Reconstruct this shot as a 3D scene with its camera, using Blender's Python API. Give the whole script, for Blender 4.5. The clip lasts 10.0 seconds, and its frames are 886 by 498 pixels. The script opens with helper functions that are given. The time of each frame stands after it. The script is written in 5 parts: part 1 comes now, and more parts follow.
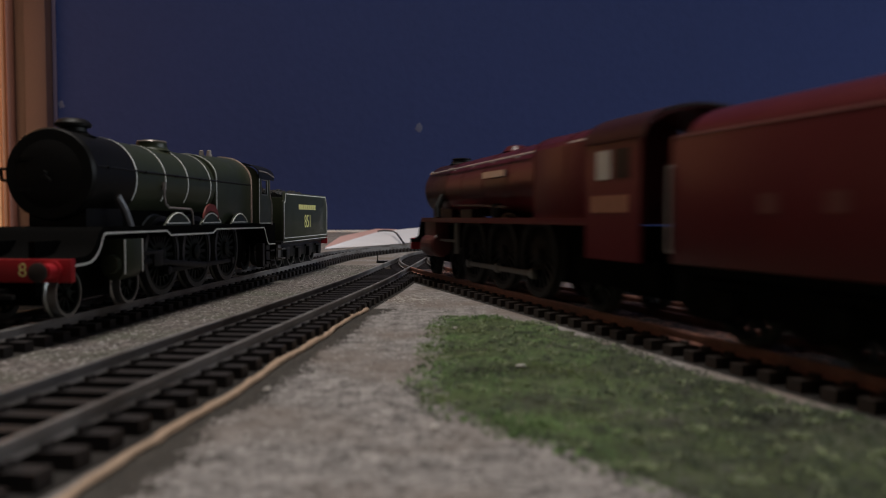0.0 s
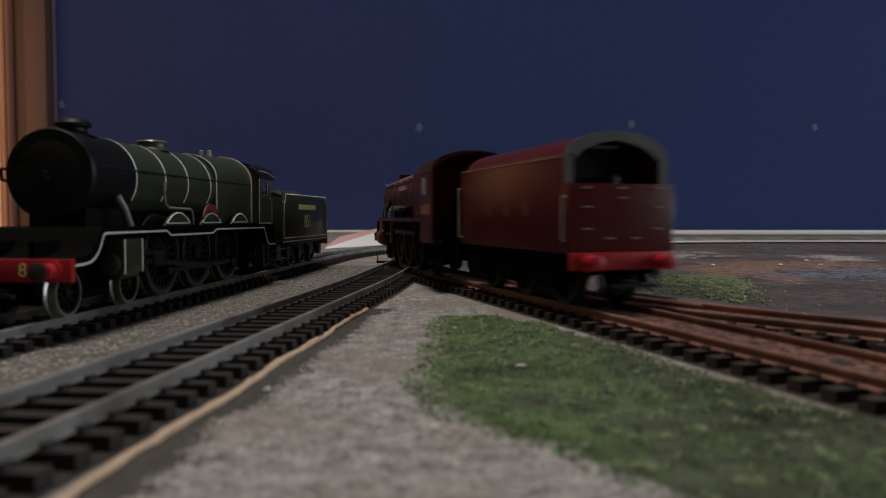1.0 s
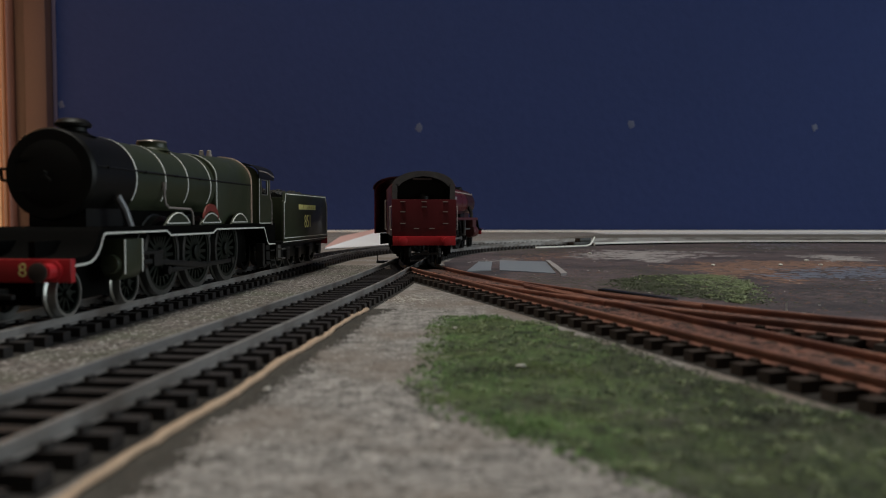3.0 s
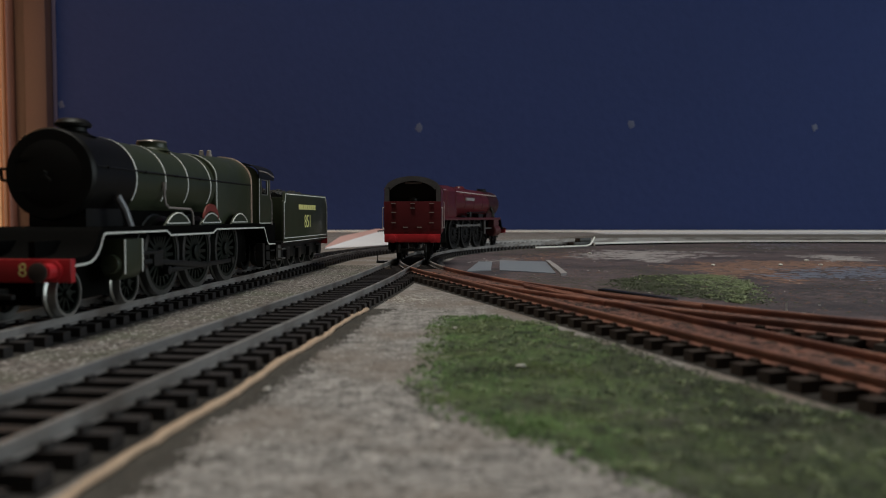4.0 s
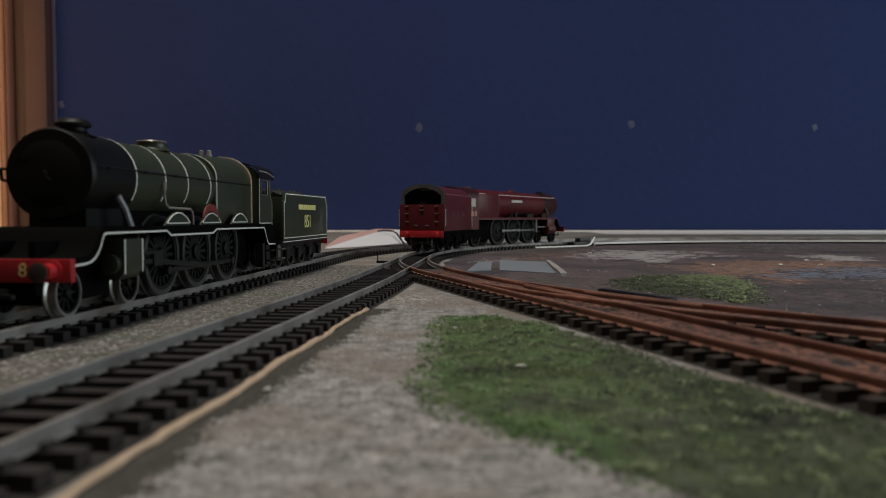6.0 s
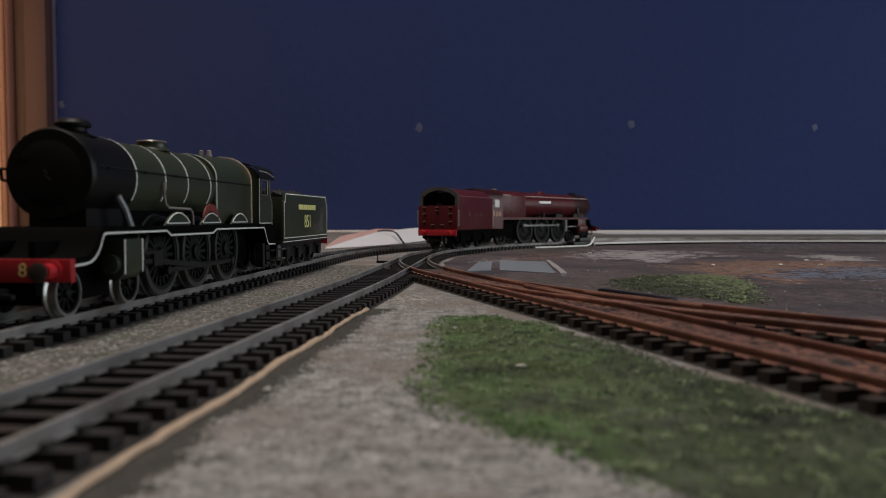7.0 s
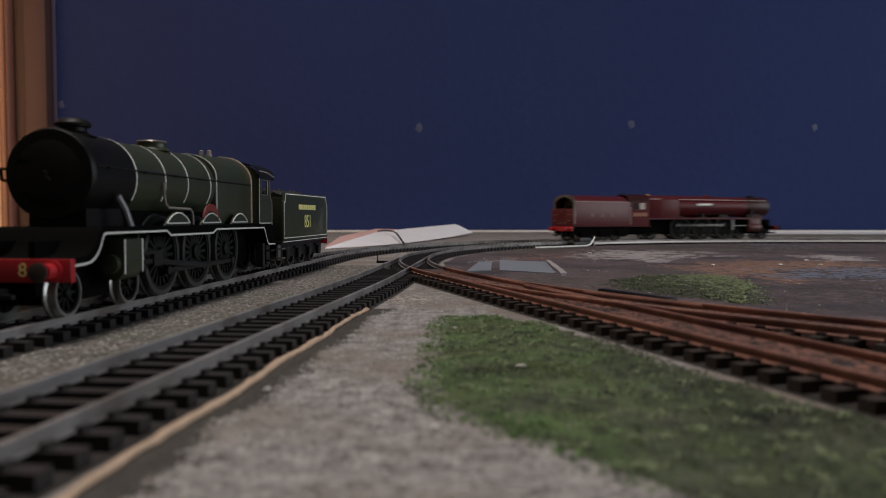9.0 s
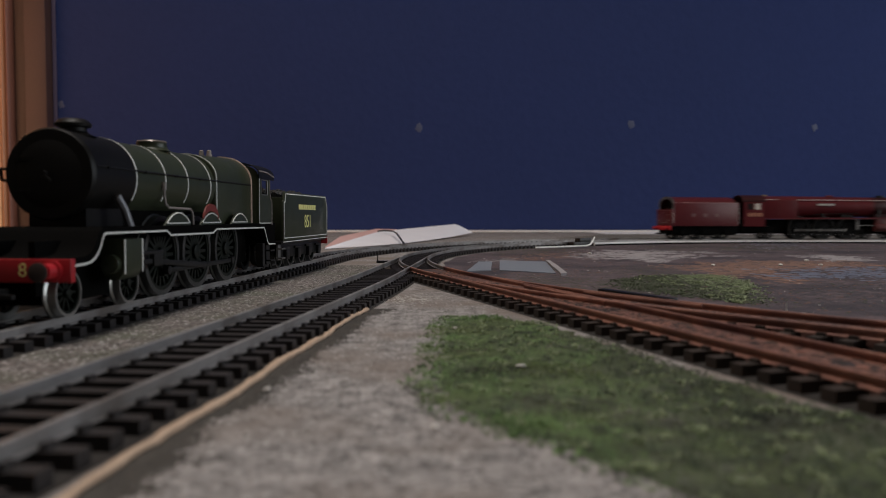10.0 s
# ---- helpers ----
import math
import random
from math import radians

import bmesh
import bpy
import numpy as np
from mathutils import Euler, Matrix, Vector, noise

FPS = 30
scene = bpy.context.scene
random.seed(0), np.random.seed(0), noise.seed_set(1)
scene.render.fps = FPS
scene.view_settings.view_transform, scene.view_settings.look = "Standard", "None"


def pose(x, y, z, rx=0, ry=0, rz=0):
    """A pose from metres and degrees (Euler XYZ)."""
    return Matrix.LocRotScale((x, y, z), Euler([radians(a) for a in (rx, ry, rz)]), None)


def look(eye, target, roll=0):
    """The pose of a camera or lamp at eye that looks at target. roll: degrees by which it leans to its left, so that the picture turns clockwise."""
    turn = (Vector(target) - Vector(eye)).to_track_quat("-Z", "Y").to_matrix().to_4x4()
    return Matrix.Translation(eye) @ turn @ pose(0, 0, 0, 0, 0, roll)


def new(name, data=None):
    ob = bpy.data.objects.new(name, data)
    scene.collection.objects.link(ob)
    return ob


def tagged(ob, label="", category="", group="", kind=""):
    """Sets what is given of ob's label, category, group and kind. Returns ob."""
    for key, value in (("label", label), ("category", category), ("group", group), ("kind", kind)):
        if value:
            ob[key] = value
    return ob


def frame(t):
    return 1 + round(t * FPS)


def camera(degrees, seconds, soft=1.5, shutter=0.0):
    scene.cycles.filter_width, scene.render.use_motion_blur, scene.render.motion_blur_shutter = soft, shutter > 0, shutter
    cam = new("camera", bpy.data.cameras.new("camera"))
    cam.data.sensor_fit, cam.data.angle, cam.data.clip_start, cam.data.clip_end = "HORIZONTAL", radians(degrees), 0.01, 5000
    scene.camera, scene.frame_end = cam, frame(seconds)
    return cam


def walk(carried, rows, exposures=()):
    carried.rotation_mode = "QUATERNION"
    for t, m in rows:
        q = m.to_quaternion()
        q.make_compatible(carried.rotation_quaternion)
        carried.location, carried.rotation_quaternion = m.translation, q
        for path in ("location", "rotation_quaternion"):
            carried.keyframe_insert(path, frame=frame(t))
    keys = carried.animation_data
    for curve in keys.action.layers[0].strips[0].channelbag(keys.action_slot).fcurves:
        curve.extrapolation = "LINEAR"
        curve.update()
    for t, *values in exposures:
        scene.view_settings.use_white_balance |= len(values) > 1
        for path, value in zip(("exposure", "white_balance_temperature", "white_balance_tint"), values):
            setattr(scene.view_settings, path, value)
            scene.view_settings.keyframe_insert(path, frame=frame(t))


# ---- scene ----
F = 1000.0  # model dimensions are written in millimetres
cam = camera(60.67, 10.0, soft=1.0, shutter=1.0)
cam.data.dof.use_dof, cam.data.dof.focus_distance, cam.data.dof.aperture_fstop = True, 0.40, 23.0
EYE = pose(0, 0, 0.0303, 90 - 2.385, 0, 0)
walk(cam, [(0.0, EYE), (10.0, EYE)],
     exposures=[(0.0, 0.0, 6520, 10), (1.0, 0.0, 6520, 6), (2.5, 0.0, 6520, 3), (5.7, 0.0, 6520, 2), (7.0, 0.0, 6520, 8), (10.0, 0.0, 6520, 11)])

# ---- light ----
world = bpy.data.worlds.new("world")
scene.world = world
world.use_nodes = True
wn = world.node_tree.nodes
sky = wn.new("ShaderNodeTexSky")
sky.sky_type, sky.sun_disc = "NISHITA", False
sky.sun_elevation, sky.sun_rotation = radians(25), radians(120)
wn["Background"].inputs[1].default_value = 0.06
world.node_tree.links.new(sky.outputs[0], wn["Background"].inputs[0])

WINDOW_Y, WINDOW_Z = (-0.12, 0.86), (-0.55, 1.15)
ROOM = (-2.3, 1.75, -2.4, 1.62, -0.76, 1.65)  # x0 x1 y0 y1 z0 z1
day = bpy.data.lights.new("window_daylight", "AREA")
day.shape, day.size, day.size_y, day.energy = "RECTANGLE", 1.7, 0.98, 13.6
day.color = (0.85, 0.93, 1.0)
day_ob = new("window_daylight", day)
day_ob.matrix_world = look((ROOM[1] - 0.01, sum(WINDOW_Y) / 2, sum(WINDOW_Z) / 2), (0, sum(WINDOW_Y) / 2, sum(WINDOW_Z) / 2 - 0.0))
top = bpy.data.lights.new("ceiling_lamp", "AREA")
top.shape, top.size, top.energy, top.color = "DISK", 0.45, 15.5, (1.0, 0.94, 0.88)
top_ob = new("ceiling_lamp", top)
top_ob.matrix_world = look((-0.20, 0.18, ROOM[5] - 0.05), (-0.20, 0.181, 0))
SIDE_GAP_Y, SIDE_GAP_TOP = (0.15, 1.05), 1.25  # unseen opening added in the west wall for the warm lamp
# added warm fill lamp, turned north to brighten the pine panel and left wall
warm_fill = bpy.data.lights.new("warm_fill_light", "AREA")
warm_fill.shape, warm_fill.size, warm_fill.size_y, warm_fill.energy, warm_fill.color = "RECTANGLE", 1.9, 0.85, 19.0, (1.0, 0.54, 0.30)
warm_fill_ob = new("warm_fill_light", warm_fill)
warm_fill_ob.matrix_world = look((ROOM[0] + 0.16, sum(SIDE_GAP_Y) / 2, 0.28), (ROOM[0] + 0.16 + 0.1, sum(SIDE_GAP_Y) / 2 + 1.0, 0.28))


# ---- materials ----
def mat(name, col, col2=None, rough=0.6, metal=0.0, scale=300.0, fine=2500.0, bump=0.15, spread=0.5, rand=0.0, spec=0.5, coat=0.0,
        col3=None, scale3=60.0, vary=0.1):
    """A painted or natural surface with variation at two scales and fine relief, scaled in metres."""
    m = bpy.data.materials.new(name)
    m.use_nodes = True
    nt = m.node_tree
    n, l = nt.nodes, nt.links
    b = n["Principled BSDF"]
    b.inputs["Metallic"].default_value = metal
    b.inputs["Specular IOR Level"].default_value = spec
    b.inputs["Coat Weight"].default_value = coat
    tc = n.new("ShaderNodeTexCoord")
    big, small = n.new("ShaderNodeTexNoise"), n.new("ShaderNodeTexNoise")
    for node, s, d in ((big, scale, 4.0), (small, fine, 3.0)):
        node.inputs["Scale"].default_value, node.inputs["Detail"].default_value = s, d
        l.new(tc.outputs["Object"], node.inputs["Vector"])
    ramp = n.new("ShaderNodeValToRGB")
    ramp.color_ramp.elements[0].position, ramp.color_ramp.elements[1].position = 0.5 - spread / 2, 0.5 + spread / 2
    ramp.color_ramp.elements[0].color = (*col, 1)
    ramp.color_ramp.elements[1].color = (*(col2 or [c * 1.25 for c in col]), 1)
    add = n.new("ShaderNodeMath")
    add.operation = "MULTIPLY_ADD"
    add.inputs[1].default_value = 0.5
    half = n.new("ShaderNodeMath")
    half.operation = "MULTIPLY"
    half.inputs[1].default_value = 0.5
    l.new(small.outputs[0], half.inputs[0])
    l.new(big.outputs[0], add.inputs[0])
    l.new(half.outputs[0], add.inputs[2])
    last = add.outputs[0]
    if rand:
        info = n.new("ShaderNodeObjectInfo")
        mul = n.new("ShaderNodeMath")
        mul.operation = "MULTIPLY_ADD"
        mul.inputs[1].default_value = rand
        l.new(info.outputs["Random"], mul.inputs[0])
        l.new(last, mul.inputs[2])
        last = mul.outputs[0]
    l.new(last, ramp.inputs[0])
    colour = ramp.outputs[0]
    if col3:
        wide = n.new("ShaderNodeTexNoise")
        wide.inputs["Scale"].default_value, wide.inputs["Detail"].default_value = scale3, 5.0
        l.new(tc.outputs["Object"], wide.inputs["Vector"])
        r3 = n.new("ShaderNodeValToRGB")
        r3.color_ramp.elements[0].position, r3.color_ramp.elements[1].position = 0.46, 0.64
        l.new(wide.outputs[0], r3.inputs[0])
        mix = n.new("ShaderNodeMix")
        mix.data_type = "RGBA"
        mix.inputs["B"].default_value = (0, 0, 0, 1)
        l.new(r3.outputs[0], mix.inputs[0])
        l.new(colour, mix.inputs[6])
        mix.inputs[7].default_value = (*col3, 1)
        colour = mix.outputs[2]
    l.new(colour, b.inputs["Base Color"])
    rr = n.new("ShaderNodeMapRange")
    rr.inputs["To Min"].default_value, rr.inputs["To Max"].default_value = max(0.03, rough - vary), min(1, rough + vary)
    l.new(big.outputs[0], rr.inputs["Value"])
    l.new(rr.outputs[0], b.inputs["Roughness"])
    if bump:
        bp = n.new("ShaderNodeBump")
        bp.inputs["Strength"].default_value = bump
        bp.inputs["Distance"].default_value = 0.6 / fine
        l.new(small.outputs[0], bp.inputs["Height"])
        l.new(bp.outputs[0], b.inputs["Normal"])
    return m


GRAVEL = mat("printed_gravel_card", (0.095, 0.088, 0.084), (0.47, 0.435, 0.42), 0.8, scale=260, fine=1000, bump=0.9, spread=0.26,
             col3=(0.22, 0.18, 0.155), scale3=24)
SOIL = mat("dark_soil_mat", (0.034, 0.026, 0.032), (0.16, 0.115, 0.123), 0.8, scale=95, fine=600, bump=0.6, spread=0.34,
           col3=(0.040, 0.032, 0.040), scale3=19)
FLOCK = mat("flock_fibre", (0.082, 0.140, 0.058), (0.27, 0.39, 0.175), 0.95, scale=150, fine=900, bump=0, spread=0.34, spec=0.1,
            col3=(0.17, 0.21, 0.10), scale3=38)
BROWNFLOCK = mat("brown_flock_fibre", (0.078, 0.090, 0.068), (0.25, 0.255, 0.205), 0.95, scale=110, fine=900, bump=0, spread=0.32, spec=0.1,
                 col3=(0.042, 0.050, 0.040), scale3=55)
BLUEWALL = mat("dark_blue_wall_paint", (0.0190, 0.0315, 0.106), (0.0258, 0.0405, 0.132), 0.75, scale=3.0, fine=60, bump=0.12, spread=0.7, spec=0.15)
PLASTER = mat("brown_wall_paint", (0.24, 0.20, 0.16), (0.29, 0.25, 0.20), 0.9, scale=4, fine=80, bump=0.1)
CEILING = mat("white_ceiling_paint", (0.50, 0.48, 0.45), (0.56, 0.54, 0.50), 0.9, scale=4, fine=80, bump=0.1)
CARPET = mat("brown_carpet", (0.12, 0.08, 0.055), (0.2, 0.14, 0.10), 0.95, scale=40, fine=400, bump=0.6)
WHITE = mat("white_painted_strip", (0.80, 0.76, 0.74), (0.88, 0.85, 0.83), 0.5, scale=30, fine=300, bump=0.1)
PAPER = mat("white_paper", (0.82, 0.80, 0.84), (0.90, 0.88, 0.92), 0.7, scale=30, fine=900, bump=0.08)
PINK = mat("pink_paper", (0.62, 0.36, 0.33), (0.72, 0.45, 0.42), 0.75, scale=30, fine=900, bump=0.08)
SLEEPER = mat("black_plastic_sleeper", (0.007, 0.0055, 0.0055), (0.022, 0.0165, 0.016), 0.6, scale=500, fine=3000, bump=0.3, rand=0.2)
RUSTY_SLEEPER = mat("rust_dusted_sleeper", (0.014, 0.011, 0.010), (0.042, 0.028, 0.022), 0.75, scale=500, fine=3000, bump=0.3, rand=0.2)
STEEL = mat("nickel_silver_rail", (0.25, 0.235, 0.23), (0.44, 0.415, 0.405), 0.42, metal=0.35, scale=200, fine=2500, bump=0.2, col3=(0.19, 0.165, 0.15), scale3=60)
RUST = mat("rust_coloured_rail", (0.21, 0.096, 0.072), (0.42, 0.19, 0.13), 0.6, metal=0.1, scale=240, fine=2500, bump=0.35, spread=0.4, col3=(0.14, 0.062, 0.055), scale3=40)
BLACK = mat("satin_black_paint", (0.005, 0.005, 0.005), (0.010, 0.0095, 0.0095), 0.4, scale=200, fine=3000, bump=0.08, spec=0.3)
SMOKEBLACK = mat("matt_smokebox_black", (0.003, 0.0028, 0.0026), (0.0065, 0.006, 0.0055), 0.45, scale=200, fine=3000, bump=0.12, spec=0.22)
MATTBLACK = mat("dead_matt_black", (0.0028, 0.0027, 0.0026), (0.0055, 0.0052, 0.005), 0.85, scale=200, fine=3000, bump=0.1, spec=0.03)
GREEN = mat("olive_green_livery", (0.030, 0.036, 0.021), (0.041, 0.048, 0.028), 0.4, scale=120, fine=3000, bump=0.05, coat=0.1, spec=0.3)
WHEELGREEN = mat("dull_green_wheel", (0.006, 0.008, 0.0055), (0.010, 0.013, 0.009), 0.5, scale=300, fine=3000, bump=0.08, spec=0.2)
CRIMSON = mat("crimson_livery", (0.078, 0.012, 0.015), (0.108, 0.018, 0.021), 0.31, scale=90, fine=3000, bump=0.02, spec=0.22, vary=0.02)
REDBEAM = mat("bright_red_beam", (0.38, 0.013, 0.020), (0.48, 0.020, 0.028), 0.4, scale=200, fine=3000, bump=0.06)
LINING = mat("white_lining", (0.78, 0.78, 0.74), (0.88, 0.88, 0.84), 0.5, scale=400, fine=3000, bump=0)
GOLD = mat("yellow_lettering", (0.93, 0.86, 0.30), (0.97, 0.92, 0.38), 0.45, scale=400, fine=3000, bump=0)
SILVER = mat("bare_metal_tyre", (0.30, 0.30, 0.29), (0.45, 0.44, 0.42), 0.35, metal=0.9, scale=300, fine=3000, bump=0.1)
DARKSTEEL = mat("bright_steel_rods", (0.14, 0.135, 0.13), (0.25, 0.24, 0.23), 0.4, metal=0.5, scale=300, fine=3000, bump=0.1)
BRASS = mat("dull_brass", (0.42, 0.30, 0.12), (0.55, 0.40, 0.18), 0.4, metal=0.8, scale=300, fine=3000, bump=0.1)
COAL = mat("black_coal", (0.005, 0.005, 0.005), (0.014, 0.0135, 0.013), 0.6, scale=400, fine=1500, bump=0.6)
RAILPALE = mat("pale_handrail", (0.50, 0.44, 0.42), (0.62, 0.55, 0.53), 0.4, metal=0.2, scale=300, fine=3000, bump=0.05)
GLASS = mat("pale_cab_window", (0.5, 0.47, 0.42), (0.6, 0.57, 0.52), 0.15, scale=200, fine=3000, bump=0)
REDPLATE = mat("red_nameplate", (0.17, 0.024, 0.018), (0.23, 0.034, 0.026), 0.45, scale=300, fine=3000, bump=0.05)
CORD = mat("tan_cord", (0.40, 0.27, 0.185), (0.66, 0.49, 0.36), 0.85, scale=250, fine=2500, bump=0.6)
DIRT = mat("dark_dried_glue", (0.030, 0.027, 0.024), (0.095, 0.083, 0.070), 0.8, scale=200, fine=1500, bump=0.6)
LITPINE = mat("lamplit_orange_pine", (0.78, 0.54, 0.31), (0.88, 0.66, 0.42), 0.45, scale=14, fine=300, bump=0.15)
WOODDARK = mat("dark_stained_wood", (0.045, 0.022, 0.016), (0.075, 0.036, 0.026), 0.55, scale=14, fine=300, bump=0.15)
WOODRED = mat("red_brown_wood", (0.19, 0.075, 0.052), (0.26, 0.11, 0.078), 0.5, scale=14, fine=300, bump=0.15)
SLATE = mat("blue_grey_slab", (0.17, 0.19, 0.225), (0.27, 0.29, 0.33), 0.5, scale=80, fine=900, bump=0.3)
TANPATCH = mat("tan_card", (0.25, 0.228, 0.23), (0.42, 0.385, 0.39), 0.8, scale=60, fine=900, bump=0.4)
ORANGESOIL = mat("orange_brown_earth", (0.16, 0.090, 0.066), (0.30, 0.17, 0.125), 0.85, scale=60, fine=900, bump=0.5)
BALLAST = mat("brown_grey_ballast", (0.040, 0.035, 0.033), (0.29, 0.25, 0.23), 0.9, scale=300, fine=1100, bump=0.9, spread=0.24,
              col3=(0.125, 0.125, 0.095), scale3=38)
SHADEBLACK = mat("black_brown_shade", (0.005, 0.0045, 0.004), (0.016, 0.014, 0.012), 0.95, scale=150, fine=600, bump=0.6, spec=0.05)
DARKFLOCK = mat("dark_flock_fibre", (0.048, 0.064, 0.044), (0.15, 0.175, 0.12), 0.95, scale=130, fine=900, bump=0, spec=0.1)
TURF = mat("mottled_turf", (0.060, 0.082, 0.040), (0.13, 0.16, 0.080), 0.95, scale=140, fine=700, bump=0.6, spread=0.4, spec=0.1,
           col3=(0.06, 0.062, 0.042), scale3=45)
DARKLEAF = mat("dark_scatter", (0.045, 0.060, 0.032), (0.14, 0.16, 0.10), 0.9, scale=250, fine=2000, bump=0)
BED = mat("dark_ballast_bed", (0.012, 0.010, 0.009), (0.04, 0.034, 0.030), 0.9, scale=300, fine=1500, bump=0.6)
RUSTBED = mat("rust_dusted_ballast", (0.070, 0.036, 0.030), (0.26, 0.118, 0.088), 0.85, scale=200, fine=1500, bump=0.6, col3=(0.05, 0.034, 0.034), scale3=55)
LEAF = mat("pale_green_leaves", (0.12, 0.17, 0.08), (0.40, 0.46, 0.27), 0.8, scale=300, fine=2000, bump=0, rand=0.3)
GRIT_GLINT_WHITE = mat("white_grit_and_glint", (0.65, 0.62, 0.58), (0.8, 0.77, 0.72), 0.7, scale=400, fine=3000, bump=0.2)


# ---- mesh helpers (millimetres) ----
def box(bm, x0, x1, y0, y1, z0, z1):
    v = [bm.verts.new((x, y, z)) for x in (x0, x1) for y in (y0, y1) for z in (z0, z1)]
    for f in ((0, 1, 3, 2), (4, 6, 7, 5), (0, 4, 5, 1), (2, 3, 7, 6), (0, 2, 6, 4), (1, 5, 7, 3)):
        bm.faces.new([v[i] for i in f])


def loft(bm, rings, closed=True, caps=True):
    rows = [[bm.verts.new(p) for p in r] for r in rings]
    k = len(rows[0])
    for a, b in zip(rows, rows[1:]):
        for i in range(k if closed else k - 1):
            bm.faces.new((a[i], a[(i + 1) % k], b[(i + 1) % k], b[i]))
    if caps:
        bm.faces.new(rows[0][::-1])
        bm.faces.new(rows[-1])


def prism(bm, pts, axis, a, b):
    def at(p, d):
        return {"x": (d, p[0], p[1]), "y": (p[0], d, p[1]), "z": (p[0], p[1], d)}[axis]
    loft(bm, [[at(p, a) for p in pts], [at(p, b) for p in pts]])


def lathe(bm, prof, origin, axis, n=28):
    """prof: (distance along the axis, radius) from one end to the other."""
    ax = Vector(axis).normalized()
    u = ax.orthogonal().normalized()
    w = ax.cross(u)
    o = Vector(origin)
    loft(bm, [[o + ax * d + (u * math.cos(k * math.tau / n) + w * math.sin(k * math.tau / n)) * max(r, 0.01) for k in range(n)]
              for d, r in prof])


def cyl(bm, a, b, r, r1=None, n=16):
    a, b = Vector(a), Vector(b)
    lathe(bm, [(0, r), ((b - a).length, r if r1 is None else r1)], a, b - a, n)


def tube(bm, pts, r, n=6):
    for a, b in zip(pts, pts[1:]):
        cyl(bm, a, b, r, n=n)


def hoop(bm, x, cz, r, w, h, a0=0, a1=360, n=32):
    """A flat band w wide and h thick round a boiler at x."""
    k = max(3, int(n * (a1 - a0) / 360))
    ang = [radians(a0 + (a1 - a0) * i / k) for i in range(k + 1)]
    rings = [[(x + dx, math.cos(a) * rr, cz + math.sin(a) * rr) for dx, rr in ((-w / 2, r - 0.2), (w / 2, r - 0.2), (w / 2, r + h), (-w / 2, r + h))]
             for a in ang]
    loft(bm, rings)


def to_mesh(name, bm, material, bevel=0.0, smooth=True):
    bmesh.ops.recalc_face_normals(bm, faces=bm.faces)
    if bevel:
        edges = [e for e in bm.edges if len(e.link_faces) == 2 and e.calc_face_angle(0) > 0.7]
        bmesh.ops.bevel(bm, geom=edges, offset=bevel, segments=2, affect="EDGES", profile=0.6, clamp_overlap=True)
    bmesh.ops.scale(bm, vec=(1 / F,) * 3, verts=bm.verts)
    for f in bm.faces:
        f.smooth = smooth
    for e in bm.edges:
        e.smooth = len(e.link_faces) == 2 and e.calc_face_angle(0) < (0.3 if bevel else 0.6)
    me = bpy.data.meshes.new(name)
    bm.to_mesh(me)
    bm.free()
    me.materials.append(material)
    return me


def part(name, bm, material, parent, label="", bevel=0.0, at=None, smooth=True):
    ob = new(name, to_mesh(name, bm, material, bevel, smooth))
    ob.parent = parent
    if at is not None:
        ob.matrix_basis = at
    return tagged(ob, label)


def thing(name, label, category, m=None, group="", kind=""):
    ob = new(name)
    ob.empty_display_size = 0.01
    if m is not None:
        ob.matrix_basis = m
    return tagged(ob, label, category, group, kind)


def setting(name, bm, material, label, category, bevel=0.0, kind="structure"):
    ob = new(name, to_mesh(name, bm, material, bevel, smooth=False))
    return tagged(ob, label, category, "", kind)


def B():
    return bmesh.new()


def boxed(*a):
    bm = bmesh.new()
    box(bm, *a)
    return bm


# ---- the plan ----
R_IN, TURN = 418.9, -18.18          # radius of the inner curve, heading of the rusty line
ARC0 = Vector((2.7, 351.5))         # where the inner curve begins
CENTRE = ARC0 + R_IN * Vector((math.cos(radians(TURN)), -math.sin(radians(TURN))))
R_OUT, TURN_OUT = 484.0, 4.18
RAIL_TOP = 5.0


def heading(a):
    return Vector((math.sin(radians(a)), math.cos(radians(a))))


def inner(s):
    """Point and heading of the inner line, s millimetres past the curve's beginning."""
    end = R_IN * radians(90 - TURN)
    if s < 0:
        return ARC0 + heading(TURN) * s, TURN
    a = TURN + math.degrees(min(s, end) / R_IN)
    p = CENTRE + R_IN * Vector((-math.cos(radians(a)), math.sin(radians(a))))
    return p + heading(a) * max(0, s - end), a


def outer(s):
    start = CENTRE + R_OUT * Vector((-math.cos(radians(TURN_OUT)), math.sin(radians(TURN_OUT))))
    end = R_OUT * radians(90 - TURN_OUT)
    if s < 0:
        return start + heading(TURN_OUT) * s, TURN_OUT
    a = TURN_OUT + math.degrees(min(s, end) / R_OUT)
    p = CENTRE + R_OUT * Vector((-math.cos(radians(a)), math.sin(radians(a))))
    return p + heading(a) * max(0, s - end), a


NEAR_A, NEAR_B = 4.1, 6.7


def near(s):
    """The straight line that meets the inner curve; s runs back from the meeting."""
    a = NEAR_A
    p = CENTRE + R_IN * Vector((-math.cos(radians(a)), math.sin(radians(a))))
    d = -s
    while d > 0:
        step = min(4.0, d)
        gone = -s - d
        a = NEAR_A + (NEAR_B - NEAR_A) * min(1, max(0, (gone - 150) / 90))
        p = p - heading(a) * step
        d -= step
    return p, a


